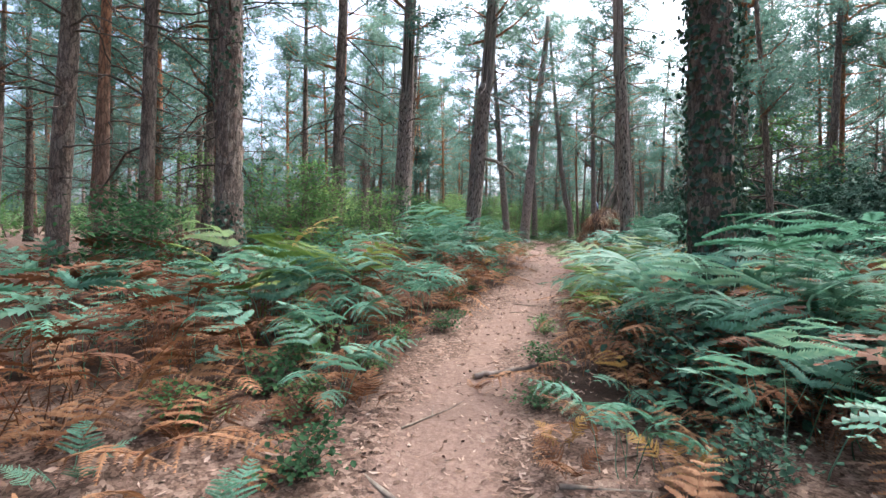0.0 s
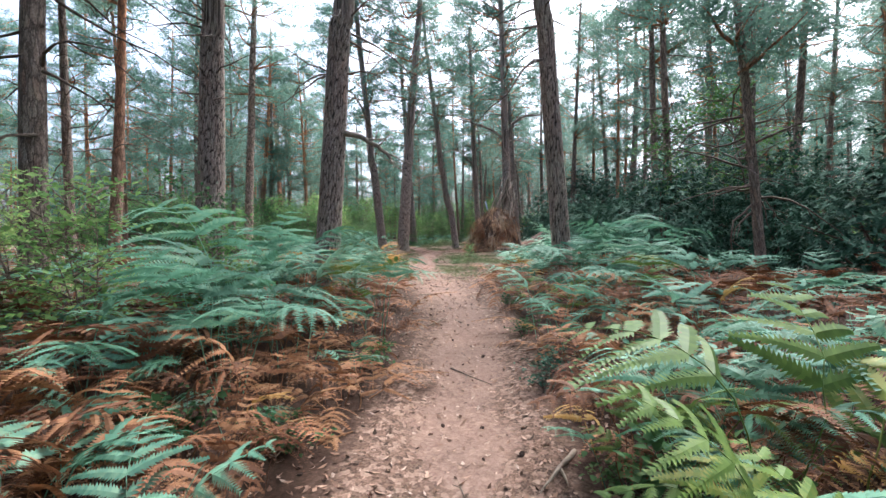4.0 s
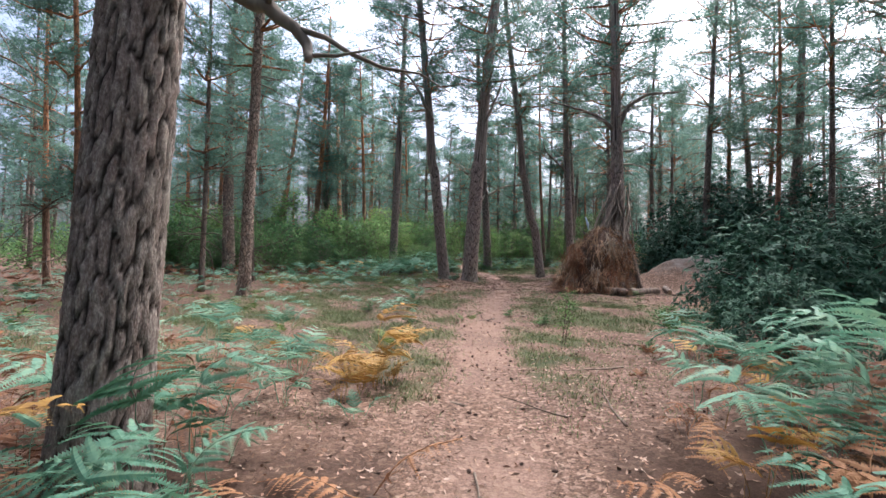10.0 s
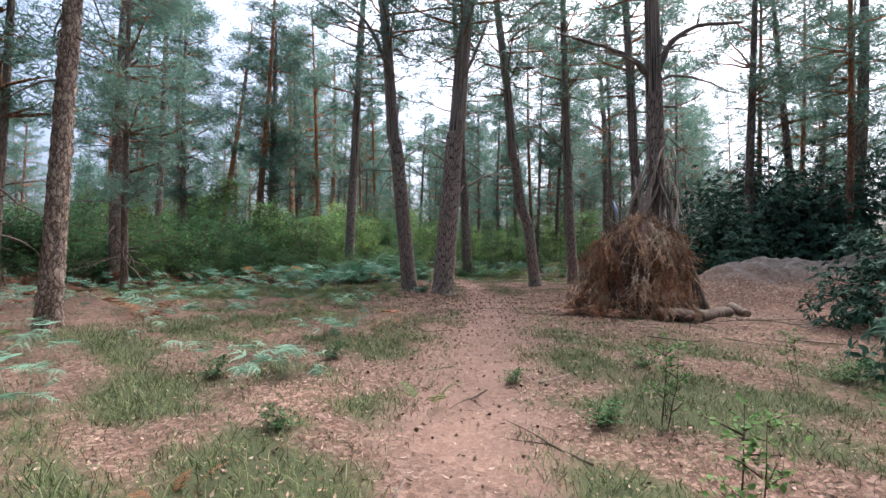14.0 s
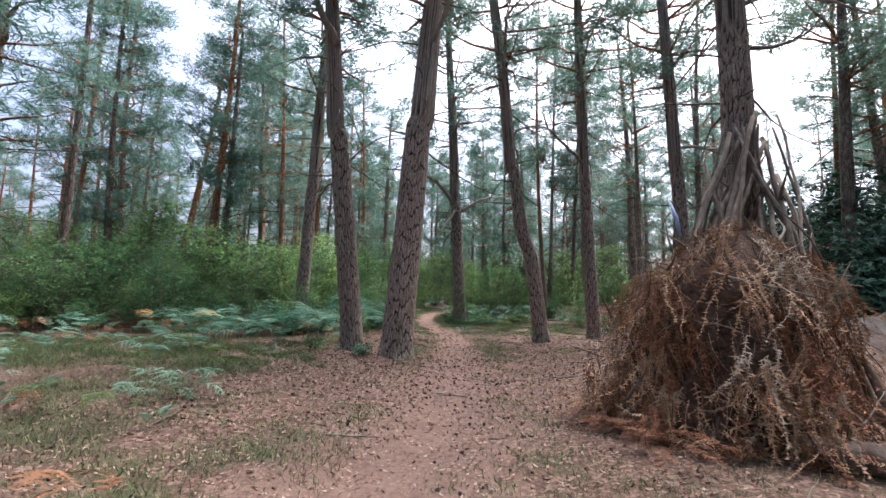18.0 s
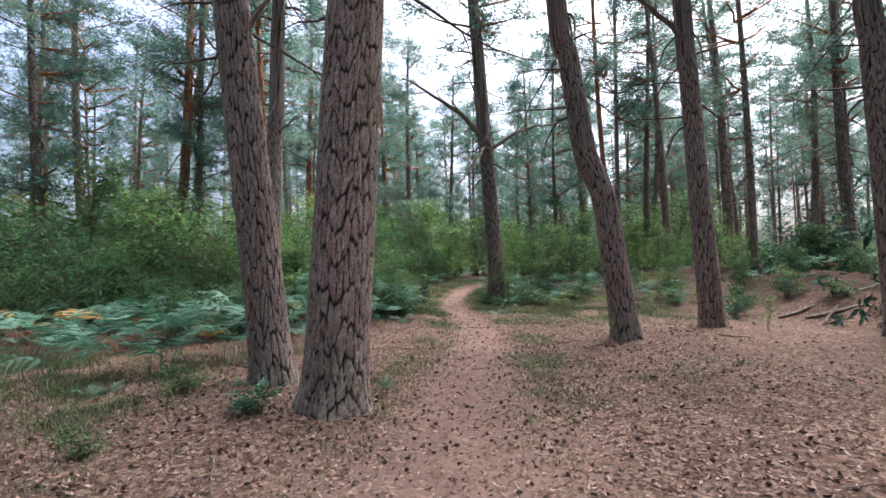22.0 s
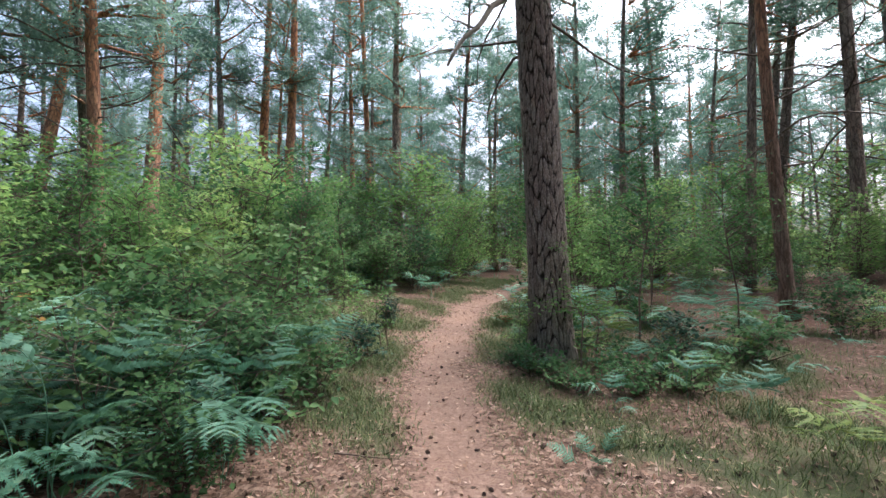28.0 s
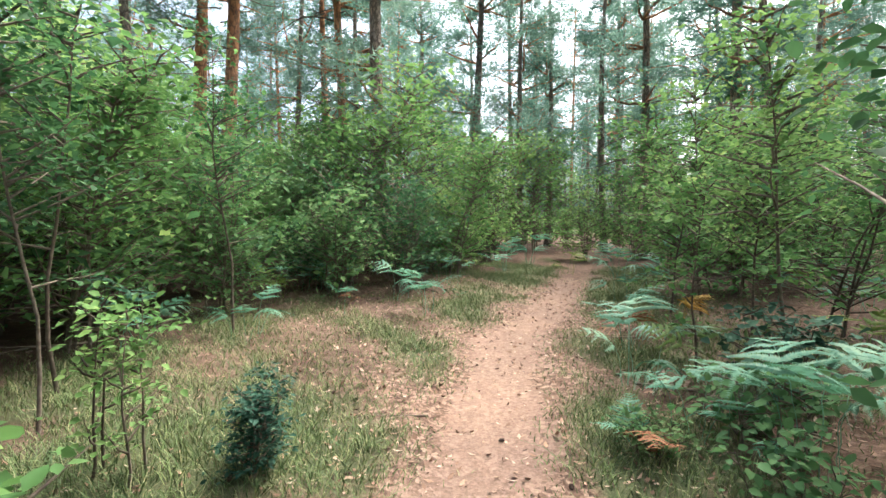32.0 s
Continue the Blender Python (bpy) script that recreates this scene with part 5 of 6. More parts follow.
for x, y, kind, sc, nf, small in [
        (2.35, 18.45, "yellow", .8, 9, False), (2.1, 17.8, "yellow", .5, 6, False), (2.6, 18.9, "yellow", .6, 6, False), (4.9, 15.6, "yellow", .5, 4, False), (2.5, 21.1, "lime", .7, 4, True), (.5, 22.4, "green", .9, 5, True), (4.27, 23.7, "lime", .8, 3, True), (2.5, 22.0, "brown", .5, 3, True),
        (.3, 27.7, "green", .75, 6, False), (.95, 28.8, "green", .65, 5, False), (.7, 30.35, "green", .6, 6, False), (-.4, 28.2, "mixed", .55, 4, False), (3.1, 27.0, "green", .9, 3, True), (.62, 14.9, "yellow", .7, 5, False), (1.5, 15.3, "green", .7, 6, False), (1.2, 14.2, "green", .7, 6, False), (1.5, 13.2, "green", .7, 6, False), (5.0, 14.0, "green", .75, 5, False), (4.45, 14.2, "green", .6, 5, True), (4.2, 14.9, "brown", .55, 6, False), (7.4, 14.3, "green", 1.3, 7, False), (6.6, 13.6, "green", 1.35, 7, False), (8.0, 15.3, "green", 1.0, 6, False), (7.0, 19.3, "brown", .4, 6, False), (5.4, 15.9, "green", .85, 7, False), (6.0, 15.5, "green", 1.05, 7, False), (6.8, 16.8, "green", .95, 7, False), (6.1, 16.6, "green", .8, 6, False), (5.1, 16.6, "brown", .4, 6, False), (7.9, 17.8, "green", .8, 6, False), (5.9, 17.8, "brown", .38, 6, False), (.3, 16.7, "green", .75, 6, False), (1.4, 16.3, "green", .6, 6, False), (1.2, 17.0, "mixed", .6, 6, False), (-.3, 17.5, "green", .75, 6, False), (.4, 20.0, "green", .6, 5, True), (-.4, 21.2, "green", .7, 5, False), (-1.5, 20.6, "mixed", .7, 6, False), (.6, 21.8, "lime", .6, 4, True), (-.4, 10.2, "brown", .8, 8, False), (-.1, 11.2, "brown", .7, 7, False), (.6, 11.9, "brown", .6, 7, False), (4.1, 9.1, "brown", .9, 8, False), (3.6, 7.8, "green", .9, 7, False), (-.6, 9.2, "green", .7, 6, False), (3.3, 10.2, "green", .7, 6, False), (3.5, 12.4, "brown", .6, 7, False), (7.3, 17.0, "green", .8, 6, False), (1.15, 17.6, "green", .7, 5, True), (2.3, 17.5, "green", .7, 4, True), (.4, 19.2, "mixed", .7, 6, False), (-.6, 18.6, "mixed", .7, 6, False), (.4, 31.3, "green", .55, 7, False), (3.4, 29.6, "green", .5, 4, True), (1.5, 35.5, "green", .6, 7, False), (5.13, 34.83, "green", .5, 3, True), (6.32, 36.0, "green", .45, 3, True), (4.9, 43.0, "green", .9, 7, False),
        (2.75, 4.1, "green", 1.5, 6, False), (2.0, 4.1, "green", 1.1, 6, False), (-1.4, 5.8, "green", 1.0, 7, False), (-.6, 6.2, "brown", .75, 7, False), (-2.2, 7.0, "green", 1.1, 7, False), (-1.1, 7.5, "green", 1.05, 6, False), (-1.1, 6.6, "brown", .8, 7, False), (2.0, 6.5, "lime", .65, 6, False), (.05, 7.5, "green", .62, 5, False), (-.45, 7.2, "green", .7, 6, False), (.1, 8.4, "brown", .7, 7, False), (-.5, 8.5, "brown", .8, 8, False), (3.2, 6.9, "brown", .9, 8, False),
        (2.55, 7.5, "lime", .8, 6, False), (2.8, 5.6, "brown", 1.1, 8, False), (-2.0, 4.0, "brown", .7, 6, False), (-1.6, 5.0, "green", 1.0, 5, False), (-2.7, 4.8, "brown", .9, 7, False), (-1.0, 5.1, "green", .8, 6, False), (-.95, 3.0, "brown", .6, 7, True), (-1.5, 2.9, "brown", .7, 7, True), (-.6, 3.6, "brown", .5, 7, True), (-1.85, 2.4, "green", .5, 5, True), (.75, 3.0, "yellow", .4, 4, True), (.7, 2.6, "brown", .4, 5, True), (1.9, 3.9, "brown", .85, 7, False), (2.5, 4.3, "green", 1.2, 7, False), (3.2, 4.2, "green", 1.1, 6, False), (1.4, 4.4, "brown", .6, 6, False), (2.35, 2.95, "brown", .6, 7, False), (2.95, 3.3, "brown", .7, 7, False), (1.75, 2.9, "brown", .5, 6, True), (1.4, 3.5, "mixed", .5, 6, False), (1.55, 5.1, "brown", .7, 6, False),
        (-.1, 11.2, "green", 1.35, 7, False), (.3, 12.0, "green", 1.2, 7, False), (.45, 10.6, "green", 1.1, 6, False), (0, 9.9, "green", 1.2, 7, False), (1.35, 11.4, "mixed", 1.0, 7, False), (1.0, 12.3, "green", 1.0, 6, False), (3.45, 11.0, "green", .9, 6, False), (4.1, 11.6, "brown", .9, 8, False), (4.9, 13.2, "green", 1.25, 7, False), (5.9, 13.2, "green", 1.4, 7, False), (4.6, 12.2, "green", 1.1, 6, False), (5.3, 12.4, "green", 1.3, 7, False),
        (-.2, 8.2, "brown", .9, 8, False), (.35, 9.1, "brown", .75, 7, False), (3.0, 9.3, "brown", .9, 8, False), (2.75, 8.3, "brown", .85, 7, False), (.3, 2.2 + 1.9, "brown", .3, 4, True), (1.3, 2.6, "yellow", .45, 5, True), (-.9, 1.9, "green", .7, 5, True), (-2.2, 2.9, "brown", .5, 6, False),
        (4.0, 44.2, "green", 1.05, 7, False), (4.7, 43.6, "green", .95, 7, False), (3.6, 43.3, "green", 1.0, 7, False), (5.3, 43.7, "green", .8, 6, False), (4.2, 42.6, "green", .9, 7, False), (3.2, 42.2, "mixed", .9, 6, False), (5.7, 42.5, "green", .65, 6, False), (5.9, 43.5, "green", .7, 6, False), (6.1, 41.7, "green", .5, 5, True), (2.4, 41.4, "green", .8, 7, False),
        (-.2, 33.5, "green", .6, 6, False), (1.3, 33.8, "green", .65, 7, False), (-1.6, 32.4, "green", .6, 6, False), (2.9, 36.9, "green", .8, 7, False), (3.6, 37.6, "mixed", .8, 7, False), (1.9, 37.2, "green", .75, 6, False), (1.1, 36.1, "lime", .6, 6, False), (16.5, 45.6, "green", .6, 5, False), (18.0, 46.1, "green", .6, 5, False), (19.6, 45.0, "lime", .6, 5, False), (15.2, 45.2, "green", .5, 5, False),
        (3.4, 38.6, "green", .95, 7, False), (4.0, 39.4, "green", .95, 7, False), (2.7, 38.0, "green", .9, 7, False), (4.4, 40.4, "mixed", .85, 6, False), (3.2, 40.0, "green", 1.0, 7, False), (5.0, 41.2, "green", .8, 7, False), (5.4, 42.0, "green", .8, 6, False), (4.6, 38.4, "green", .7, 6, False),
        (9.0, 44.2, "green", .42, 4, False), (9.5, 44.9, "green", .55, 5, False), (9.3, 45.5, "green", .45, 4, False), (8.75, 49.0, "green", .55, 6, False), (9.15, 48.55, "green", .6, 6, False), (9.7, 48.2, "green", .72, 6, False), (9.0, 50.9, "brown", .5, 5, False), (8.5, 47.9, "green", .5, 4, True), (9.5, 47.4, "green", .6, 5, False), (6.75, 52.5, "green", .65, 5, False), (5.0, 50.9, "green", .6, 6, False), (4.0, 50.6, "green", .7, 6, False), (2.6, 49.2, "green", .7, 6, False), (8.65, 49.9, "green", .62, 5, False), (9.3, 49.9, "lime", .6, 5, False),
        (8.9, 50.8, "green", .7, 5, False), (9.6, 51.6, "yellow", .5, 4, False), (9.6, 53.2, "green", .7, 5, False), (10.4, 54.4, "green", .75, 5, False), (6.9, 54.6, "green", .7, 5, False), (8.0, 57.2, "green", .7, 6, False), (9.6, 57.6, "lime", .7, 6, False), (8.8, 59.2, "green", .9, 6, False), (10.4, 56.4, "green", .75, 6, False), (7.3, 56.2, "lime", .6, 5, False), (6.2, 53.3, "green", .6, 4, False), (5.6, 52.3, "mixed", .5, 4, False),
        (2.15, 6.8, "lime", .8, 6, False), (2.55, 7.1, "lime", 1.0, 7, False), (2.6, 7.7, "green", .9, 6, False), (2.4, 7.8, "lime", .7, 6, False), (2.05, 5.9, "lime", .7, 6, False), (2.9, 6.4, "green", 1.0, 6, False), (-1.0, 4.4, "green", .85, 5, False), (-.75, 5.5, "green", .8, 5, False), (-1.3, 5.4, "green", 1.0, 5, False), (-.35, 6.4, "green", .7, 5, False), (-1.9, 5.6, "green", 1.1, 5, False),
        (2.3, 18.4, "yellow", .9, 7, True), (2.5, 18.7, "yellow", .8, 6, True), (.9, 16.4, "brown", .6, 7, False), (.2, 17.6, "brown", .6, 7, False), (1.5, 18.4, "brown", .4, 6, True), (-.5, 19.4, "brown", .6, 7, False), (.9, 19.0, "mixed", .5, 6, False), (-1.2, 18.0, "brown", .7, 7, False), (.5, 15.6, "brown", .6, 7, False), (1.0, 20.2, "mixed", .5, 6, True), (5.6, 18.6, "brown", .4, 6, True), (6.4, 19.6, "brown", .45, 6, True), (6.9, 18.2, "green", .7, 6, False), (6.1, 17.2, "mixed", .7, 6, False),
        (3.3, 36.7, "green", .9, 7, False), (2.4, 36.2, "green", .9, 7, False), (1.6, 36.5, "green", .85, 7, False), (.6, 36.1, "green", .8, 6, False), (3.9, 37.3, "green", .85, 7, False), (2.9, 37.4, "green", 1.0, 7, False), (1.2, 37.4, "green", .9, 7, False), (4.3, 38.0, "mixed", .6, 6, False), (2.0, 35.2, "lime", .5, 5, True), (3.0, 35.8, "green", .5, 5, True), (.2, 35.0, "green", .6, 6, False),
        (5.75, 45.6, "green", .7, 6, False), (5.3, 46.2, "green", .7, 6, False), (5.6, 44.8, "mixed", .7, 6, False), (15.6, 41.9, "green", .6, 5, False), (16.8, 42.4, "mixed", .6, 5, False), (18.2, 42.2, "green", .6, 5, False), (17.2, 44.0, "green", .7, 5, False), (10.9, 47.2, "green", .7, 6, False), (11.8, 47.8, "green", .7, 6, False), (12.6, 48.4, "green", .7, 6, False), (10.2, 49.0, "green", .75, 6, False), (9.9, 47.3, "green", .7, 5, False), (9.35, 46.6, "green", .5, 4, True), (8.45, 45.75, "green", .5, 4, True),
        (2.6, 40.9, "green", 1.1, 7, False), (3.4, 41.7, "green", 1.15, 7, False), (4.4, 42.0, "green", 1.1, 7, False), (5.2, 42.5, "green", 1.0, 6, False), (5.9, 43.0, "green", .8, 6, False), (3.9, 40.6, "green", .9, 6, False), (5.35, 40.9, "brown", .4, 5, False), (6.0, 41.3, "green", .45, 5, False),
        (10.6, 45.9, "green", .42, 4, False), (6.0, 45.1, "green", .55, 4, False), (4.6, 36.0, "green", .4, 4, True), (5.1, 35.3, "green", .7, 4, True), (8.35, 48.9, "mixed", .7, 4, True), (1.9, 29.8, "green", .5, 4, False), (8.6, 43.4, "green", .6, 5, True)]:
    fern(x, y, kind, sc, nf, small)
count = tries = 0
while count < 34 and tries < 4000:
    tries += 1
    y = RNG.uniform(35.5, 46.5)
    x = RNG.uniform(-2, 6)
    edge = np.interp(y, [35.5, 38, 40, 42, 44, 46.5], [-2.5, 1.2, 2.6, 4.6, 5.3, 4.4])
    if x > edge or not free_of(x, y, fern_spots, .62):
        continue
    fern_spots.append((x, y))
    fern(x, y, "green" if RNG.random() < .72 else "mixed", RNG.uniform(.6, .9), int(RNG.integers(6, 9)))
    count += 1


def far_bracken():
    """Bracken beyond the near tufts, too thick to tell apart."""
    rng = np.random.default_rng(31)
    for tint, mat, n, label in (("green", FERN_GREEN, 1050, "thick green bracken under the pines"), ("brown", FERN_BROWN, 2050, "withered brown bracken under the pines")):
        pieces = []
        k = 0
        while k < n:
            y = rng.uniform(-1, 20) if k < n * .72 else rng.uniform(20, 45)
            x = track_x(y) + rng.choice([-1, 1]) * (1.45 + abs(rng.normal()) * 3.6) if y < 20 else rng.uniform(-14, 5)
            d = off_track(x, y)[0]
            inside = y < 20 and 1.5 < d < 15 or 20 <= y < 36 and x < -3.2 - (36 - y) * .02 or y >= 36 and x < np.interp(y, [36, 40, 42, 44], [-.5, 2.2, 4.2, 4.8])
            if y > 15 and y < 20 and tint == "brown" and rng.random() < .5:
                continue
            if not inside or x > 8 and y > 12 or y < 3.2 and abs(x) < 2.2 or 13 < y < 20 and d < 2.6:
                continue
            k += 1
            v, f = FAR_SHAPES[k % 3] if d < 4.5 and y < 20 else DISTANT_SHAPES[k % 2]
            sc = (bracken_height(x, y) if y < 20 else .75) * rng.uniform(.65, 1.0) * (.85 if tint == "brown" else 1.0)
            sc *= rng.uniform(.7, 1.12) * (.7 if d < 2.2 and y < 20 else 1.0)
            pieces.append((turned(v, rng.uniform(0, 6.28), rng.normal() * .22, sc, (x, y, gz(x, y))), f))
        v, f = join(pieces)
        tagged(new("bracken_thicket", tri_mesh("bracken_thicket", v, f, mat)), label, "ferns", kind="stuff")


far_bracken()


def low_ferns():
    """Low ferns scattered through the grass of the glade."""
    rng = np.random.default_rng(36)
    for mat, n, label in ((FERN_GREEN, 560, "low green ferns in the glade"), (FERN_LIME, 260, "low yellow green ferns in the glade"), (FERN_BROWN, 120, "low withered ferns in the glade")):
        pieces = []
        while len(pieces) < n:
            cx, cy = rng.uniform(-9, 4), rng.uniform(17.5, 36)
            if off_track(cx, cy)[0] < 1.6 or ripple(np.array(cx), np.array(cy), 1.1, 6.0) < (-.1 if cx < -1 else .25):
                continue
            for q in range(4):
                x, y = cx + rng.normal() * .12, cy + rng.normal() * .12
                v, f = FAR_SHAPES[q % 3]
                pieces.append((turned(v, rng.uniform(0, 6.28), rng.normal() * .3 - .25, rng.uniform(.25, .55), (x, y, gz(x, y))), f))
        tagged(new("low_fern_patch", tri_mesh("low_fern_patch", *join(pieces), mat)), label, "ferns", kind="stuff")


low_ferns()


def woodland_herbs():
    """Low ferns and seedlings beneath the young broadleaf bushes."""
    rng = np.random.default_rng(38)
    for mat, n, label in ((FERN_GREEN, 900, "low ferns beneath the young bushes"), (FERN_LIME, 500, "pale low ferns beneath the young bushes")):
        pieces = []
        while len(pieces) < n:
            y = rng.uniform(42.5, 62)
            x = rng.uniform(-7, 3.6 + (y - 44) * .16) if rng.random() < .62 else rng.uniform(9.3, 17)
            d = off_track(x, y)[0]
            if d < 1.9 or x < 7 and d < 2.6 or ripple(np.array(x), np.array(y), .9, 2.0) < -.15:
                continue
            for q in range(4):
                v, f = FAR_SHAPES[q % 2]
                px, py = x + rng.normal() * .12, y + rng.normal() * .12
                pieces.append((turned(v, rng.uniform(0, 6.28), rng.normal() * .2, rng.uniform(.3, .6), (px, py, gz(px, py))), f))
        tagged(new("woodland_herbs", tri_mesh("woodland_herbs", *join(pieces), mat)), label, "ferns", kind="stuff")


woodland_herbs()


def fallen_fronds():
    """Dead fronds lying tangled on the ground below the living ones."""
    rng = np.random.default_rng(33)
    pieces = []
    flat = [frond(440 + k, .1, .75, .24, 11, 12, 1.1, 1.75, .5, .2) for k in range(3)]
    for k in range(560):
        y = rng.uniform(-2.5, 16)
        d = (.75 + abs(rng.normal()) * 1.7) * rng.choice([-1, 1])
        x = track_x(y) + d
        v, f = flat[k % 3]
        pieces.append((turned(v, rng.uniform(0, 6.28), rng.normal() * .3, rng.uniform(.55, 1.05), (x, y, gz(x, y) + rng.uniform(.0, .22) * min(1, abs(d) - .5))), f))
    v, f = join(pieces)
    tagged(new("fallen_bracken", tri_mesh("fallen_bracken", v, f, FERN_BROWN)), "tangle of fallen orange brown bracken fronds", "ferns", kind="stuff")


fallen_fronds()


# ---------------------------------------------------------------- brushwood shelter
DEAD_FRONDS = [frond(450 + k, .12, .62, .26, 10, 11, .05, .5, .9, .2, .4) for k in range(4)]
SX, SY = 9.55, 29.3
TOPX, TOPY, TOPZ = 10.9, 30.55, 3.8


def shelter():
    rng = np.random.default_rng(50)
    z0 = gz(SX, SY)
    root = thing("brushwood_shelter", "conical den of dead branches and brown bracken against a pine", "den", "", (SX, SY, z0))
    ax, ay = .42, .4

    def on_cone(a, u, out=1.0):
        """A place on the thatch: a round the foot, u from foot to top."""
        r = 1.24 * (1 - .36 * u - .38 * float(smooth(.74, 1.04, u))) * (1 + .09 * math.sin(3 * a + 1) + .08 * math.sin(7 * a + 5 * u) + .07 * math.sin(4 * a + 9 * u) + .05 * math.sin(13 * a - 11 * u)) * out
        return np.array([ax * u + math.cos(a) * r, ay * u + math.sin(a) * r, 2.25 * u])

    rows, cols = 22, 56
    v = np.array([on_cone(2 * math.pi * c / cols, r / (rows - 1), .84 + rng.normal() * .04) for r in range(rows) for c in range(cols)])
    v[:, 2] -= .05
    f = []
    for r in range(rows - 1):
        for c in range(cols):
            a, b = r * cols + c, r * cols + (c + 1) % cols
            f += [(a, b, b + cols), (a, b + cols, a + cols)]
    # Core blocks see-through; its dark browns put the shade of thatch gaps into colour.
    part("packed_brush", tri_mesh("packed_brush", v, f, plain_rough("packed_brush", [(.3, (.035, .02, .013)), (.7, (.11, .062, .04)), (1, (.21, .125, .078))], 14, bump=1.0, dist=.05)), root, "inner core of dead bracken, coloured dark for shaded gaps")
    top = np.array([TOPX - SX, TOPY - SY, TOPZ])
    for k in range(46):
        a = 2 * math.pi * k / 46 + rng.normal() * .08
        foot = np.array([math.cos(a), math.sin(a), 0]) * (1.0 if math.cos(a - .3) < .5 else 1.5) * rng.uniform(.92, 1.05) + np.array([0, 0, -.05])
        end = top + np.array([rng.normal() * .2, rng.normal() * .2, rng.uniform(-.9, .35)])
        side = np.cross(end - foot, (0, 0, 1))
        side /= np.linalg.norm(side)
        bow = rng.normal() * .1
        pts = [foot + (end - foot) * u + side * bow * math.sin(math.pi * u) + rng.normal(size=3) * .018 for u in np.linspace(0, 1, 11)]
        r0 = rng.uniform(.022, .06)
        pieces = [tube(pts, r0 * np.linspace(1, .55, 11) * rng.uniform(.85, 1.15, 11), 7)]
        if rng.random() < .5:
            q = pts[int(rng.integers(5, 9))]
            p2, r2 = limb(q, (end - foot) / np.linalg.norm(end - foot) + rng.normal(size=3) * .5, rng.uniform(.3, .7), r0 * .55, rng, 0, .25, 5)
            pieces.append(tube(p2, r2, 5))
        part("pole", tri_mesh("pole", *join(pieces), POLE_WOOD, True), root)
    for k in range(64):
        a, u = rng.uniform(0, 6.28), rng.uniform(.05, .95)
        p = on_cone(a, u, 1.03)
        pts, rad = limb(p, np.array([-math.sin(a), math.cos(a), 0]) * rng.choice([-1, 1]) * rng.uniform(.2, 1) + np.array([math.cos(a) * .08, math.sin(a) * .08, rng.uniform(-.9, 1.2)]), rng.uniform(.4, 1.0), rng.uniform(.01, .026), rng, 0, .25, 7)
        part("stick", tri_mesh("stick", *tube(pts, rad, 5), POLE_WOOD), root)
    def strip(k):
        """A withered side leaf: a limp midrib with curled teeth."""
        r = np.random.default_rng(460 + k)
        pts, rad = limb((0, 0, 0), (0, .1, 1), r.uniform(.35, .75), .004, r, 0, .35, 7)
        m = 21
        q = np.linspace(0, 5.9, m)
        mid = np.stack([np.interp(q, np.arange(7), pts[:, c]) for c in range(3)], -1)
        V = []
        for sd in (-1, 1):
            ln = r.uniform(.012, .042, (m, 1)) * np.linspace(1.1, .35, m)[:, None]
            d = np.array([sd, 0, .5]) + r.normal(size=(m, 3)) * .45
            V.append(np.stack([mid - np.array([0, 0, .009]), mid + np.array([0, 0, .009]), mid + d * ln], 1).reshape(-1, 3))
        v = np.concatenate(V)
        return join([tube(pts, rad, 3, False), (v, np.arange(len(v)).reshape(-1, 3))])

    hang = [strip(k) for k in range(9)]
    bands = {"thatch": [], "pale_thatch": [], "red_thatch": []}
    for clump in range(330):
        a0, u0 = rng.uniform(0, 6.28), rng.random() ** 1.15 * 1.02
        if 5.2 < a0 < 6.5 and rng.random() < .8:
            continue
        lean, twist, lift = -math.pi * .88 + rng.normal() * .4, rng.normal() * .75, rng.uniform(.92, 1.16)
        tint = rng.choice(["thatch", "thatch", "red_thatch", "red_thatch", "pale_thatch"])
        for k in range(int(rng.integers(6, 14))):
            a, u = a0 + rng.normal() * .07, np.clip(u0 + rng.normal() * .035, 0, 1.06)
            vv, ff = hang[int(rng.integers(0, 9))]
            vv = turned(vv, 0, lean + rng.normal() * .2, rng.uniform(.6, 1.5))
            vv = turned(vv, a - math.pi / 2 + twist + rng.normal() * .3, 0, 1, on_cone(a, u, lift * rng.uniform(.96, 1.04)))
            vv[:, 2] = np.maximum(vv[:, 2], .01 + .05 * rng.random())
            bands[tint].append((vv, ff))
    for k in range(150):
        a, u = rng.uniform(0, 6.28), rng.random() ** 1.2
        vv, ff = DEAD_FRONDS[k % len(DEAD_FRONDS)]
        vv = turned(vv, 0, math.pi * (.55 + rng.random() * .5), rng.uniform(.45, .85))
        vv = turned(vv, a - math.pi / 2 + rng.normal() * .6, 0, 1, on_cone(a, min(1, u + .12), rng.uniform(1.0, 1.14)))
        vv[:, 2] = np.maximum(vv[:, 2], .01 + .06 * rng.random())
        bands[("thatch", "red_thatch", "red_thatch", "pale_thatch")[k % 4]].append((vv, ff))
    for k in range(70):
        a, u = rng.uniform(2.4, 5.2), 0
        vv, ff = DEAD_FRONDS[k % len(DEAD_FRONDS)]
        p = on_cone(a, 0, rng.uniform(.95, 1.3))
        vv = turned(vv, rng.uniform(0, 6.28), -1.35 + rng.normal() * .2, rng.uniform(.35, .65), p + np.array([0, 0, .12]))
        vv[:, 2] = np.clip(vv[:, 2], .01, .01 + .3 * rng.random())
        bands[("thatch", "red_thatch", "red_thatch")[k % 3]].append((vv, ff))
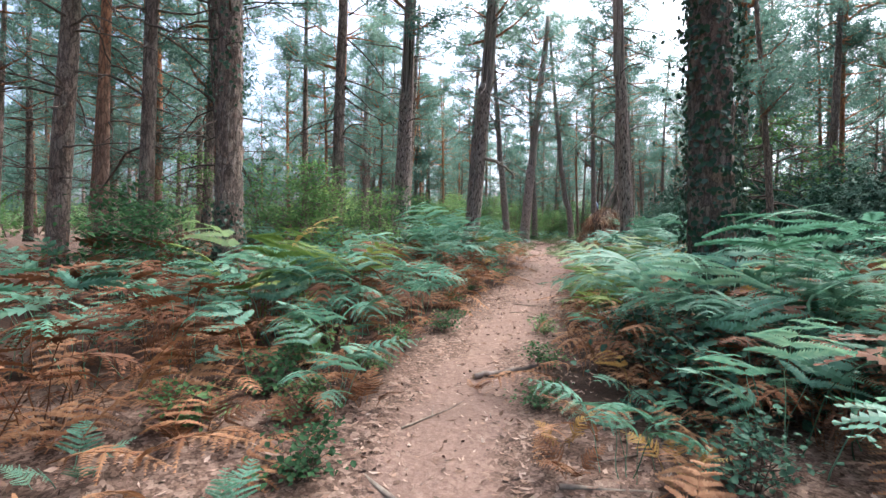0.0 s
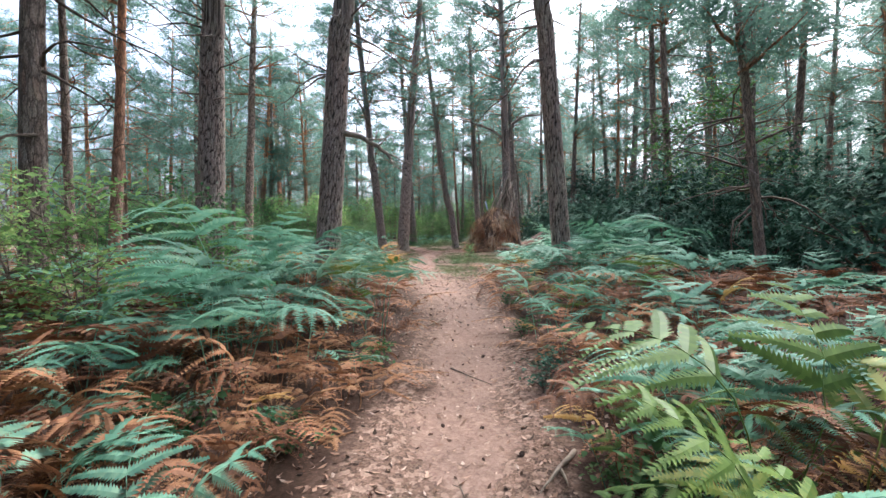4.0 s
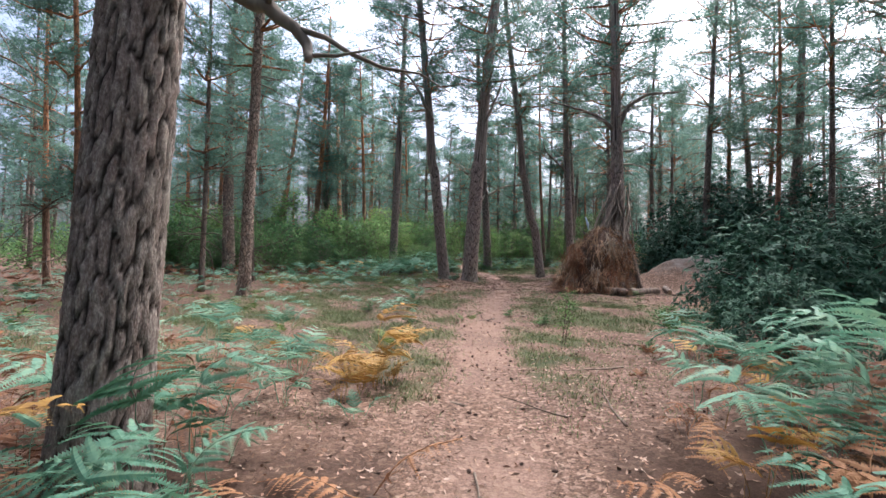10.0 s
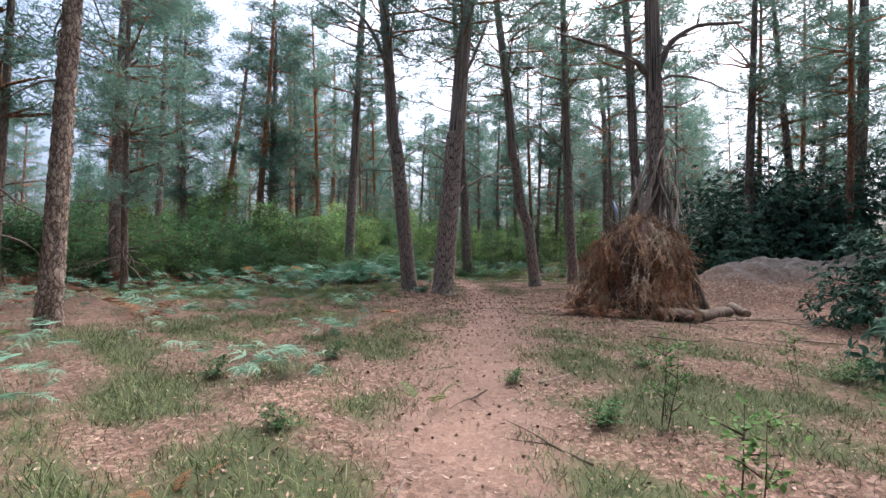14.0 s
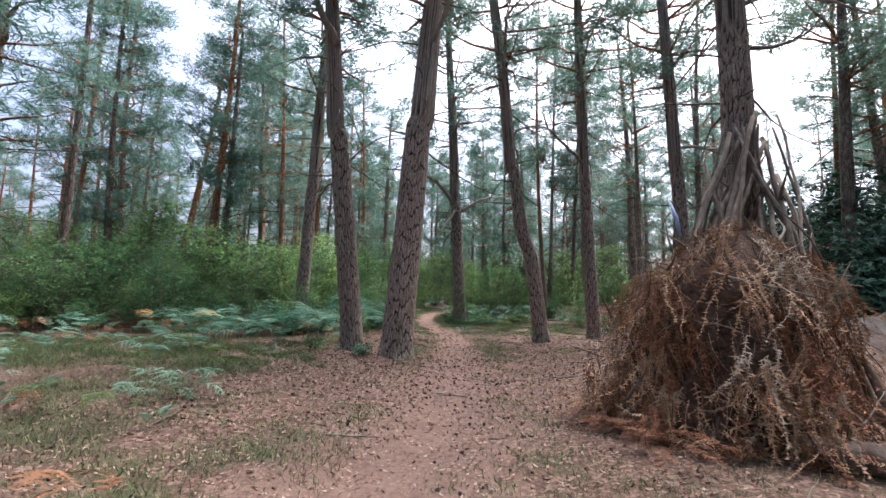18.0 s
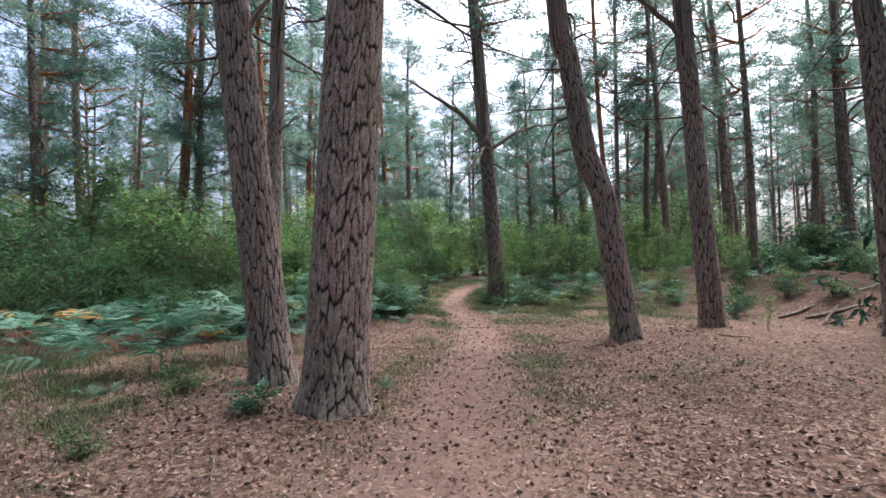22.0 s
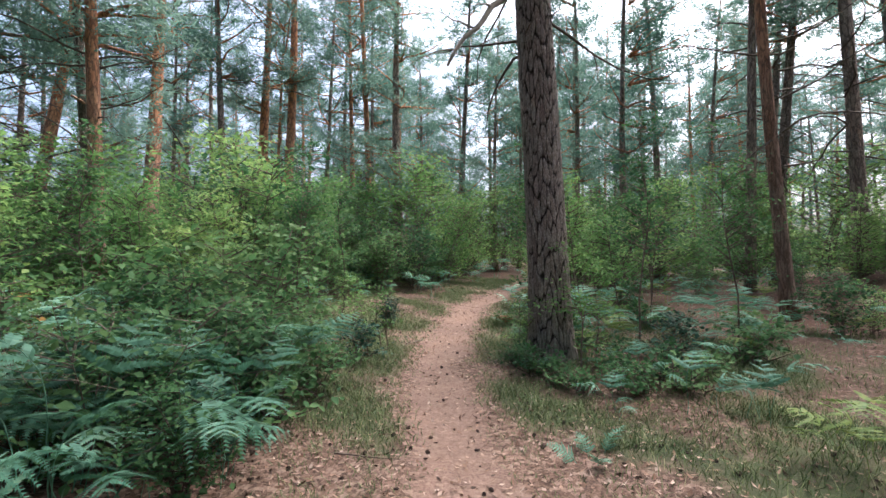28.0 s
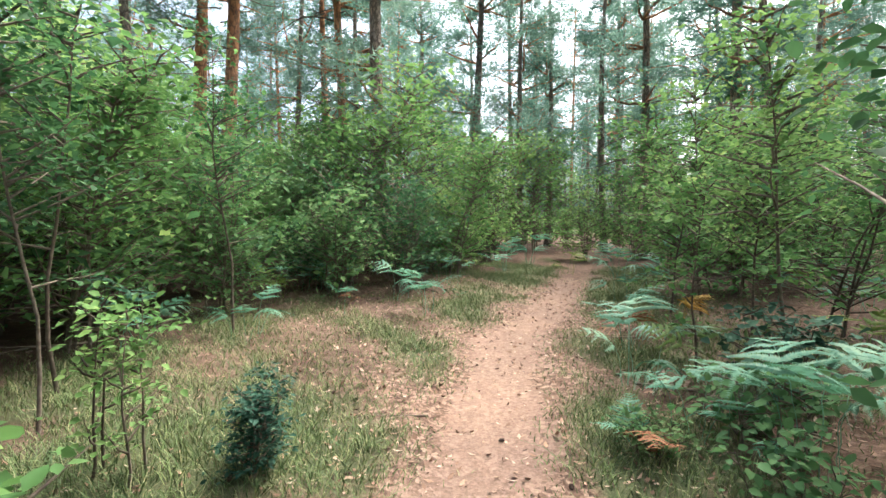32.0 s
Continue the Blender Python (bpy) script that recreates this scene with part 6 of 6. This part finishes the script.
    mats = {"thatch": leaf_material("thatch_brown", (.13, .072, .042), (.33, .19, .105), (.54, .35, .21), .1, .8, 5), "red_thatch": leaf_material("thatch_red", (.18, .075, .036), (.42, .19, .09), (.58, .31, .155), .1, .8, 5),
            "pale_thatch": leaf_material("thatch_pale", (.22, .17, .12), (.40, .31, .22), (.56, .46, .34), .1, .8, 5)}
    for key, pieces in bands.items():
        part(key, tri_mesh(key, *join(pieces), mats[key]), root, "hanging dead bracken fronds", kind="stuff")
    stalks = []
    for k in range(420):
        a, u = rng.uniform(0, 6.28), rng.random() ** 1.2
        p = on_cone(a, u, rng.uniform(.98, 1.12))
        way = np.array([math.cos(a) * .35, math.sin(a) * .35, -1.0]) + rng.normal(size=3) * .55
        pts, rad = limb(p, way, rng.uniform(.25, .8), .006, rng, -.1, .3, 5)
        pts[:, 2] = np.maximum(pts[:, 2], .015)
        stalks.append(tube(pts, rad, 3, False))
    part("loose_brush", tri_mesh("loose_brush", *join(stalks), TWIG), root, "loose twigs and fern stalks", kind="stuff")
    strip = [(.0, 0, 0), (.07, .02, 0), (.05, .06, .35), (-.05, .10, .62), (-.13, .06, .66), (-.06, .04, .3)]
    v = np.array(strip + [(x + .01, y + .03, z) for x, y, z in strip])
    f = [(0, 1, 2), (0, 2, 5), (5, 2, 3), (5, 3, 4), (6, 8, 7), (6, 11, 8), (11, 9, 8), (11, 10, 9)]
    for k in range(6):
        f += [(k, k + 6, (k + 1) % 6), ((k + 1) % 6, k + 6, (k + 1) % 6 + 6)]
    part("pale_strip", tri_mesh("pale_strip", v * .72 + np.array([9.62 - SX, 30.2 - SY, 2.25]), f, SHEET), root, "pale bluish strip of plastic sheet")


shelter()


# ---------------------------------------------------------------- logs, sticks, cones
def log_mesh(length, radius, seed):
    rng = np.random.default_rng(seed)
    n, sides = 14, 14
    pts = [(length * u, rng.normal() * .01, rng.normal() * .008) for u in np.linspace(0, 1, n)]
    v, f = tube(pts, radius * np.linspace(1, .86, n) * rng.uniform(.95, 1.06, n), sides)
    v[:n * sides] += rng.normal(size=(n * sides, 3)) * radius * .045
    return tri_mesh("bark", v, f, LOG_BARK), radius


def log(a, b, radius, label, seed, name="log"):
    (x0, y0), (x1, y1) = a, b
    length = math.hypot(x1 - x0, y1 - y0)
    zz0, zz1 = gz(x0, y0) + radius * .8, gz(x1, y1) + radius * .8
    me, r = log_mesh(length, radius, seed)
    root = thing(name, label, "log", "fallen logs")
    root.matrix_world = Matrix.Translation((x0, y0, zz0)) @ Euler((0, -math.atan2(zz1 - zz0, length), math.atan2(y1 - y0, x1 - x0))).to_matrix().to_4x4()
    part("bark", me, root)
    for x, rr, flip in ((-.004, radius * .93, -1), (length + .004, radius * .8, 1)):
        k = 16
        ring = [(x, rr * math.cos(2 * math.pi * i / k) * (1 + .04 * math.sin(3 * i)), rr * math.sin(2 * math.pi * i / k)) for i in range(k)]
        inner = [(x + flip * .006, p[1] * .5, p[2] * .5) for p in ring]
        v = ring + inner + [(x + flip * .008, 0, 0)]
        f = []
        for i in range(k):
            j = (i + 1) % k
            f += [(i, j, k + j), (i, k + j, k + i), (k + i, k + j, 2 * k)]
        part("cut_end", tri_mesh("cut_end", v, f, CUT_WOOD), root, "pale sawn end")


log((9.3, 28.0), (9.95, 27.8), .15, "short thick log lying at the shelter's foot", 61)
log((10.1, 27.9), (11.5, 28.8), .135, "pale weathered log lying beside the shelter", 62)
log((12.35, 29.75), (11.95, 28.75), .09, "short dark log lying on bare earth", 63)
log((.30, 4.35), (.95, 4.6), .027, "dark mossy branch lying beside the path", 64, "branch_log")
log((14.9, 40.7), (17.2, 40.1), .04, "fallen pole lying on the low bank", 65)
log((14.6, 41.1), (17.5, 41.2), .035, "fallen pole lying on the low bank", 66)
log((14.9, 40.2), (16.8, 41.6), .03, "thin fallen pole lying on the low bank", 67)
log((13.9, 34.6), (15.6, 35.0), .06, "pole resting on the earth bank", 68)


def twig_mesh(seed, length, radius):
    rng = np.random.default_rng(seed)
    pts, rad = limb((0, 0, 0), (1, 0, 0), length, radius, rng, 0, .12, 8)
    pts[:, 2] = np.abs(pts[:, 2]) * .25
    extra = [tube(pts, rad, 5)]
    p2, r2 = limb(pts[3], (.8, rng.choice([-1, 1]) * .6, .05), length * .35, radius * .6, rng, 0, .12, 4)
    p2[:, 2] = np.abs(p2[:, 2]) * .3
    extra.append(tube(p2, r2, 4))
    return tri_mesh("twig", *join(extra), POLE_WOOD)


TWIGS = [twig_mesh(70 + k, l, r) for k, (l, r) in enumerate([(.5, .009), (.8, .012), (.35, .007), (1.1, .015), (.6, .02)])]
for k in range(190):
    y = RNG.uniform(1, 52)
    x = track_x(y) + RNG.normal() * (2.2 if y > 19 else 1.1)
    if k > 130:
        x, y = RNG.normal() * 1.3 + 10.8, RNG.normal() * .9 + 27.4
    if math.hypot(x - SX, y - SY) < 1.5 or any(math.hypot(x - q[0], y - q[1]) < .6 for q in NEAR):
        continue
    thing("fallen_twig", "dry grey brown twig lying on the ground", "twig", "fallen twigs", (x, y, gz(x, y) + .008), RNG.uniform(0, 6.28), RNG.uniform(.6, 1.2), TWIGS[k % 5])
for x, y, rz, sc, k in [(6.42, 32.9, 1.9, .5, 4), (7.4, 35.35, 2.0, .5, 4), (5.6, 24.3, .6, 1.2, 4), (-.2, 2.4, 2.2, 1.3, 3), (1.4, 3.0, 1.0, 1.4, 3), (5.6, 20.4, 1.4, .6, 4)]:
    thing("fallen_twig", "pale dry stick lying on the ground", "twig", "fallen twigs", (x, y, gz(x, y) + .012), rz, sc, TWIGS[k])


def cone_mesh(seed):
    """An open pine cone lying on its side."""
    rng = np.random.default_rng(seed)
    core = tube([(-.026, 0, .018), (-.012, 0, .018), (.01, 0, .018), (.028, 0, .018)], [.006, .013, .011, .003], 6)
    V, F = [], []
    for i in range(24):
        u = i / 23
        a = i * 2.4
        r = .020 * math.sin(math.pi * (.18 + .72 * u)) + .003
        x = -.024 + .05 * u
        c, s = math.cos(a), math.sin(a)
        o = np.array([x + .006, c * r, .018 + s * r])
        w = np.array([0, -s, c]) * .0065
        root_p = np.array([x - .002, c * r * .35, .018 + s * r * .35])
        n = len(V) * 4
        V.append(np.stack([root_p - w * .6, root_p + w * .6, o + w, o - w]))
        F += [(n, n + 1, n + 2), (n, n + 2, n + 3)]
    return join([core, (np.concatenate(V), np.array(F))])


CONE_SHAPES = [cone_mesh(80 + k) for k in range(3)]
CONES = [tri_mesh("pine_cone", *s, CONE_SCALE) for s in CONE_SHAPES]


def cone_place(rng):
    r = rng.random()
    if r < .5:
        x, y = rng.normal() * 3.0 + 6.8, rng.normal() * 2.6 + 33.5
    elif r < .8:
        x, y = rng.normal() * 2.2 + 9.0, rng.normal() * 2.6 + 40.5
    else:
        y = rng.uniform(8, 50)
        x = track_x(y) + rng.normal() * 1.2
    return x, y


rng = np.random.default_rng(90)
done = 0
while done < 290:
    x, y = cone_place(rng)
    if math.hypot(x - SX, y - SY) < 1.9 or any(math.hypot(x - q[0], y - q[1]) < .42 for q in NEAR) or off_track(x, y)[0] > 3.2:
        continue
    done += 1
    thing("pine_cone", "open dark brown pine cone on the ground", "pine cone", "pine cones", (x, y, gz(x, y) + .002), rng.uniform(0, 6.28), rng.uniform(.5, .85), CONES[done % 3])


def scattered():
    rng = np.random.default_rng(91)
    pieces = []
    while len(pieces) < 650:
        x, y = cone_place(rng)
        if math.hypot(x - SX, y - SY) < 1.9 or any(math.hypot(x - q[0], y - q[1]) < .42 for q in NEAR):
            continue
        v, f = CONE_SHAPES[len(pieces) % 3]
        pieces.append((turned(v, rng.uniform(0, 6.28), 0, rng.uniform(.5, .85), (x, y, gz(x, y) + .002)), f))
    tagged(new("scattered_cones", tri_mesh("scattered_cones", *join(pieces), CONE_SCALE)), "dark pine cones strewn over the litter", "pine cones", kind="stuff")
    n = 105000
    y = np.concatenate([rng.uniform(-2, 56, n // 2), rng.normal(34, 5, n // 2)])
    x = track_x(y) + rng.normal(size=len(y)) * np.interp(y, [0, 16, 22, 40, 50], [1.4, 1.6, 3.4, 3.0, 1.6])
    z = ground_z(x, y) + .006
    face = rng.normal(size=(len(x), 3)) * .35 + np.array([0, 0, 1])
    d = off_track(x, y)
    keep = rng.random(len(x)) < np.clip(.45 + d * .6, 0, 1)
    c = np.stack([x, y, z], -1)[keep]
    L = len(c)
    nrm = face[keep] / np.linalg.norm(face[keep], axis=1)[:, None]
    t = np.cross(nrm, rng.normal(size=(L, 3)))
    t /= np.linalg.norm(t, axis=1)[:, None]
    b = np.cross(nrm, t)
    ln, w = rng.uniform(.012, .042, (L, 1)), rng.uniform(.005, .017, (L, 1))
    lift = nrm * ln * .22
    v = np.stack([c - t * ln + lift, c - b * w, c + t * ln + lift * .6, c + b * w], 1).reshape(-1, 3)
    k = np.arange(L)[:, None] * 4
    f = np.concatenate([k + np.array([[0, 1, 3]]), k + np.array([[1, 2, 3]])])
    tagged(new("leaf_litter", tri_mesh("leaf_litter", v, f, LITTER)), "dry curled leaves and bark flakes on the ground", "leaves", kind="stuff")


scattered()


def grass():
    """Thin woodland grass: blades gathered in tufts."""
    rng = np.random.default_rng(92)
    def sample(n, x0, x1, y0, y1, keen, tall0, tall1):
        x, y = rng.uniform(x0, x1, n), rng.uniform(y0, y1, n)
        g = grass_amount(x[:, None], y[:, None])[:, 0]
        ok = rng.random(n) < g * keen
        return np.stack([x, y, g * rng.uniform(tall0, tall1, n)], -1)[ok]

    t = np.concatenate([sample(60000, -8, 17, 17, 57, 1.1, .9, 1.3), sample(16000, 2.5, 11.5, 43.5, 59, 1.2, .6, 1.2), sample(7500, -3, 5, 33, 41, 1.2, .9, 1.6)])
    per = 13
    x = np.repeat(t[:, 0], per) + rng.normal(size=len(t) * per) * .085
    y = np.repeat(t[:, 1], per) + rng.normal(size=len(t) * per) * .085
    tall = np.repeat(t[:, 2] * rng.uniform(.5, 1.3, len(t)), per)
    n = len(x)
    base = np.stack([x, y, ground_z(x, y) - .005], -1)
    h = (.03 + .12 * tall * rng.random(n))[:, None]
    bend = rng.normal(size=(n, 3)) * np.array([1, 1, 0]) * .8 * h
    side = rng.normal(size=(n, 3)) * np.array([1, 1, 0])
    side = side / (np.linalg.norm(side, axis=1)[:, None] + 1e-9) * .0028
    mid = base + np.array([0, 0, 1]) * h * .6 + bend * .35
    v = np.stack([base - side, base + side, mid + side * .8, mid - side * .8, base + np.array([0, 0, 1]) * h * .85 + bend], 1).reshape(-1, 3)
    k = np.arange(n)[:, None] * 5
    f = np.concatenate([k + np.array([[0, 1, 2]]), k + np.array([[0, 2, 3]]), k + np.array([[3, 2, 4]])])
    pick = rng.random(n) < .55
    sel = np.concatenate([pick, pick, pick])
    tagged(new("woodland_grass", tri_mesh("woodland_grass", v, f[sel], GRASS)), "thin green woodland grass in tufts", "grass", kind="stuff")
    tagged(new("dry_grass", tri_mesh("dry_grass", v, f[~sel], STRAW)), "dry straw coloured grass in tufts", "grass", kind="stuff")


grass()
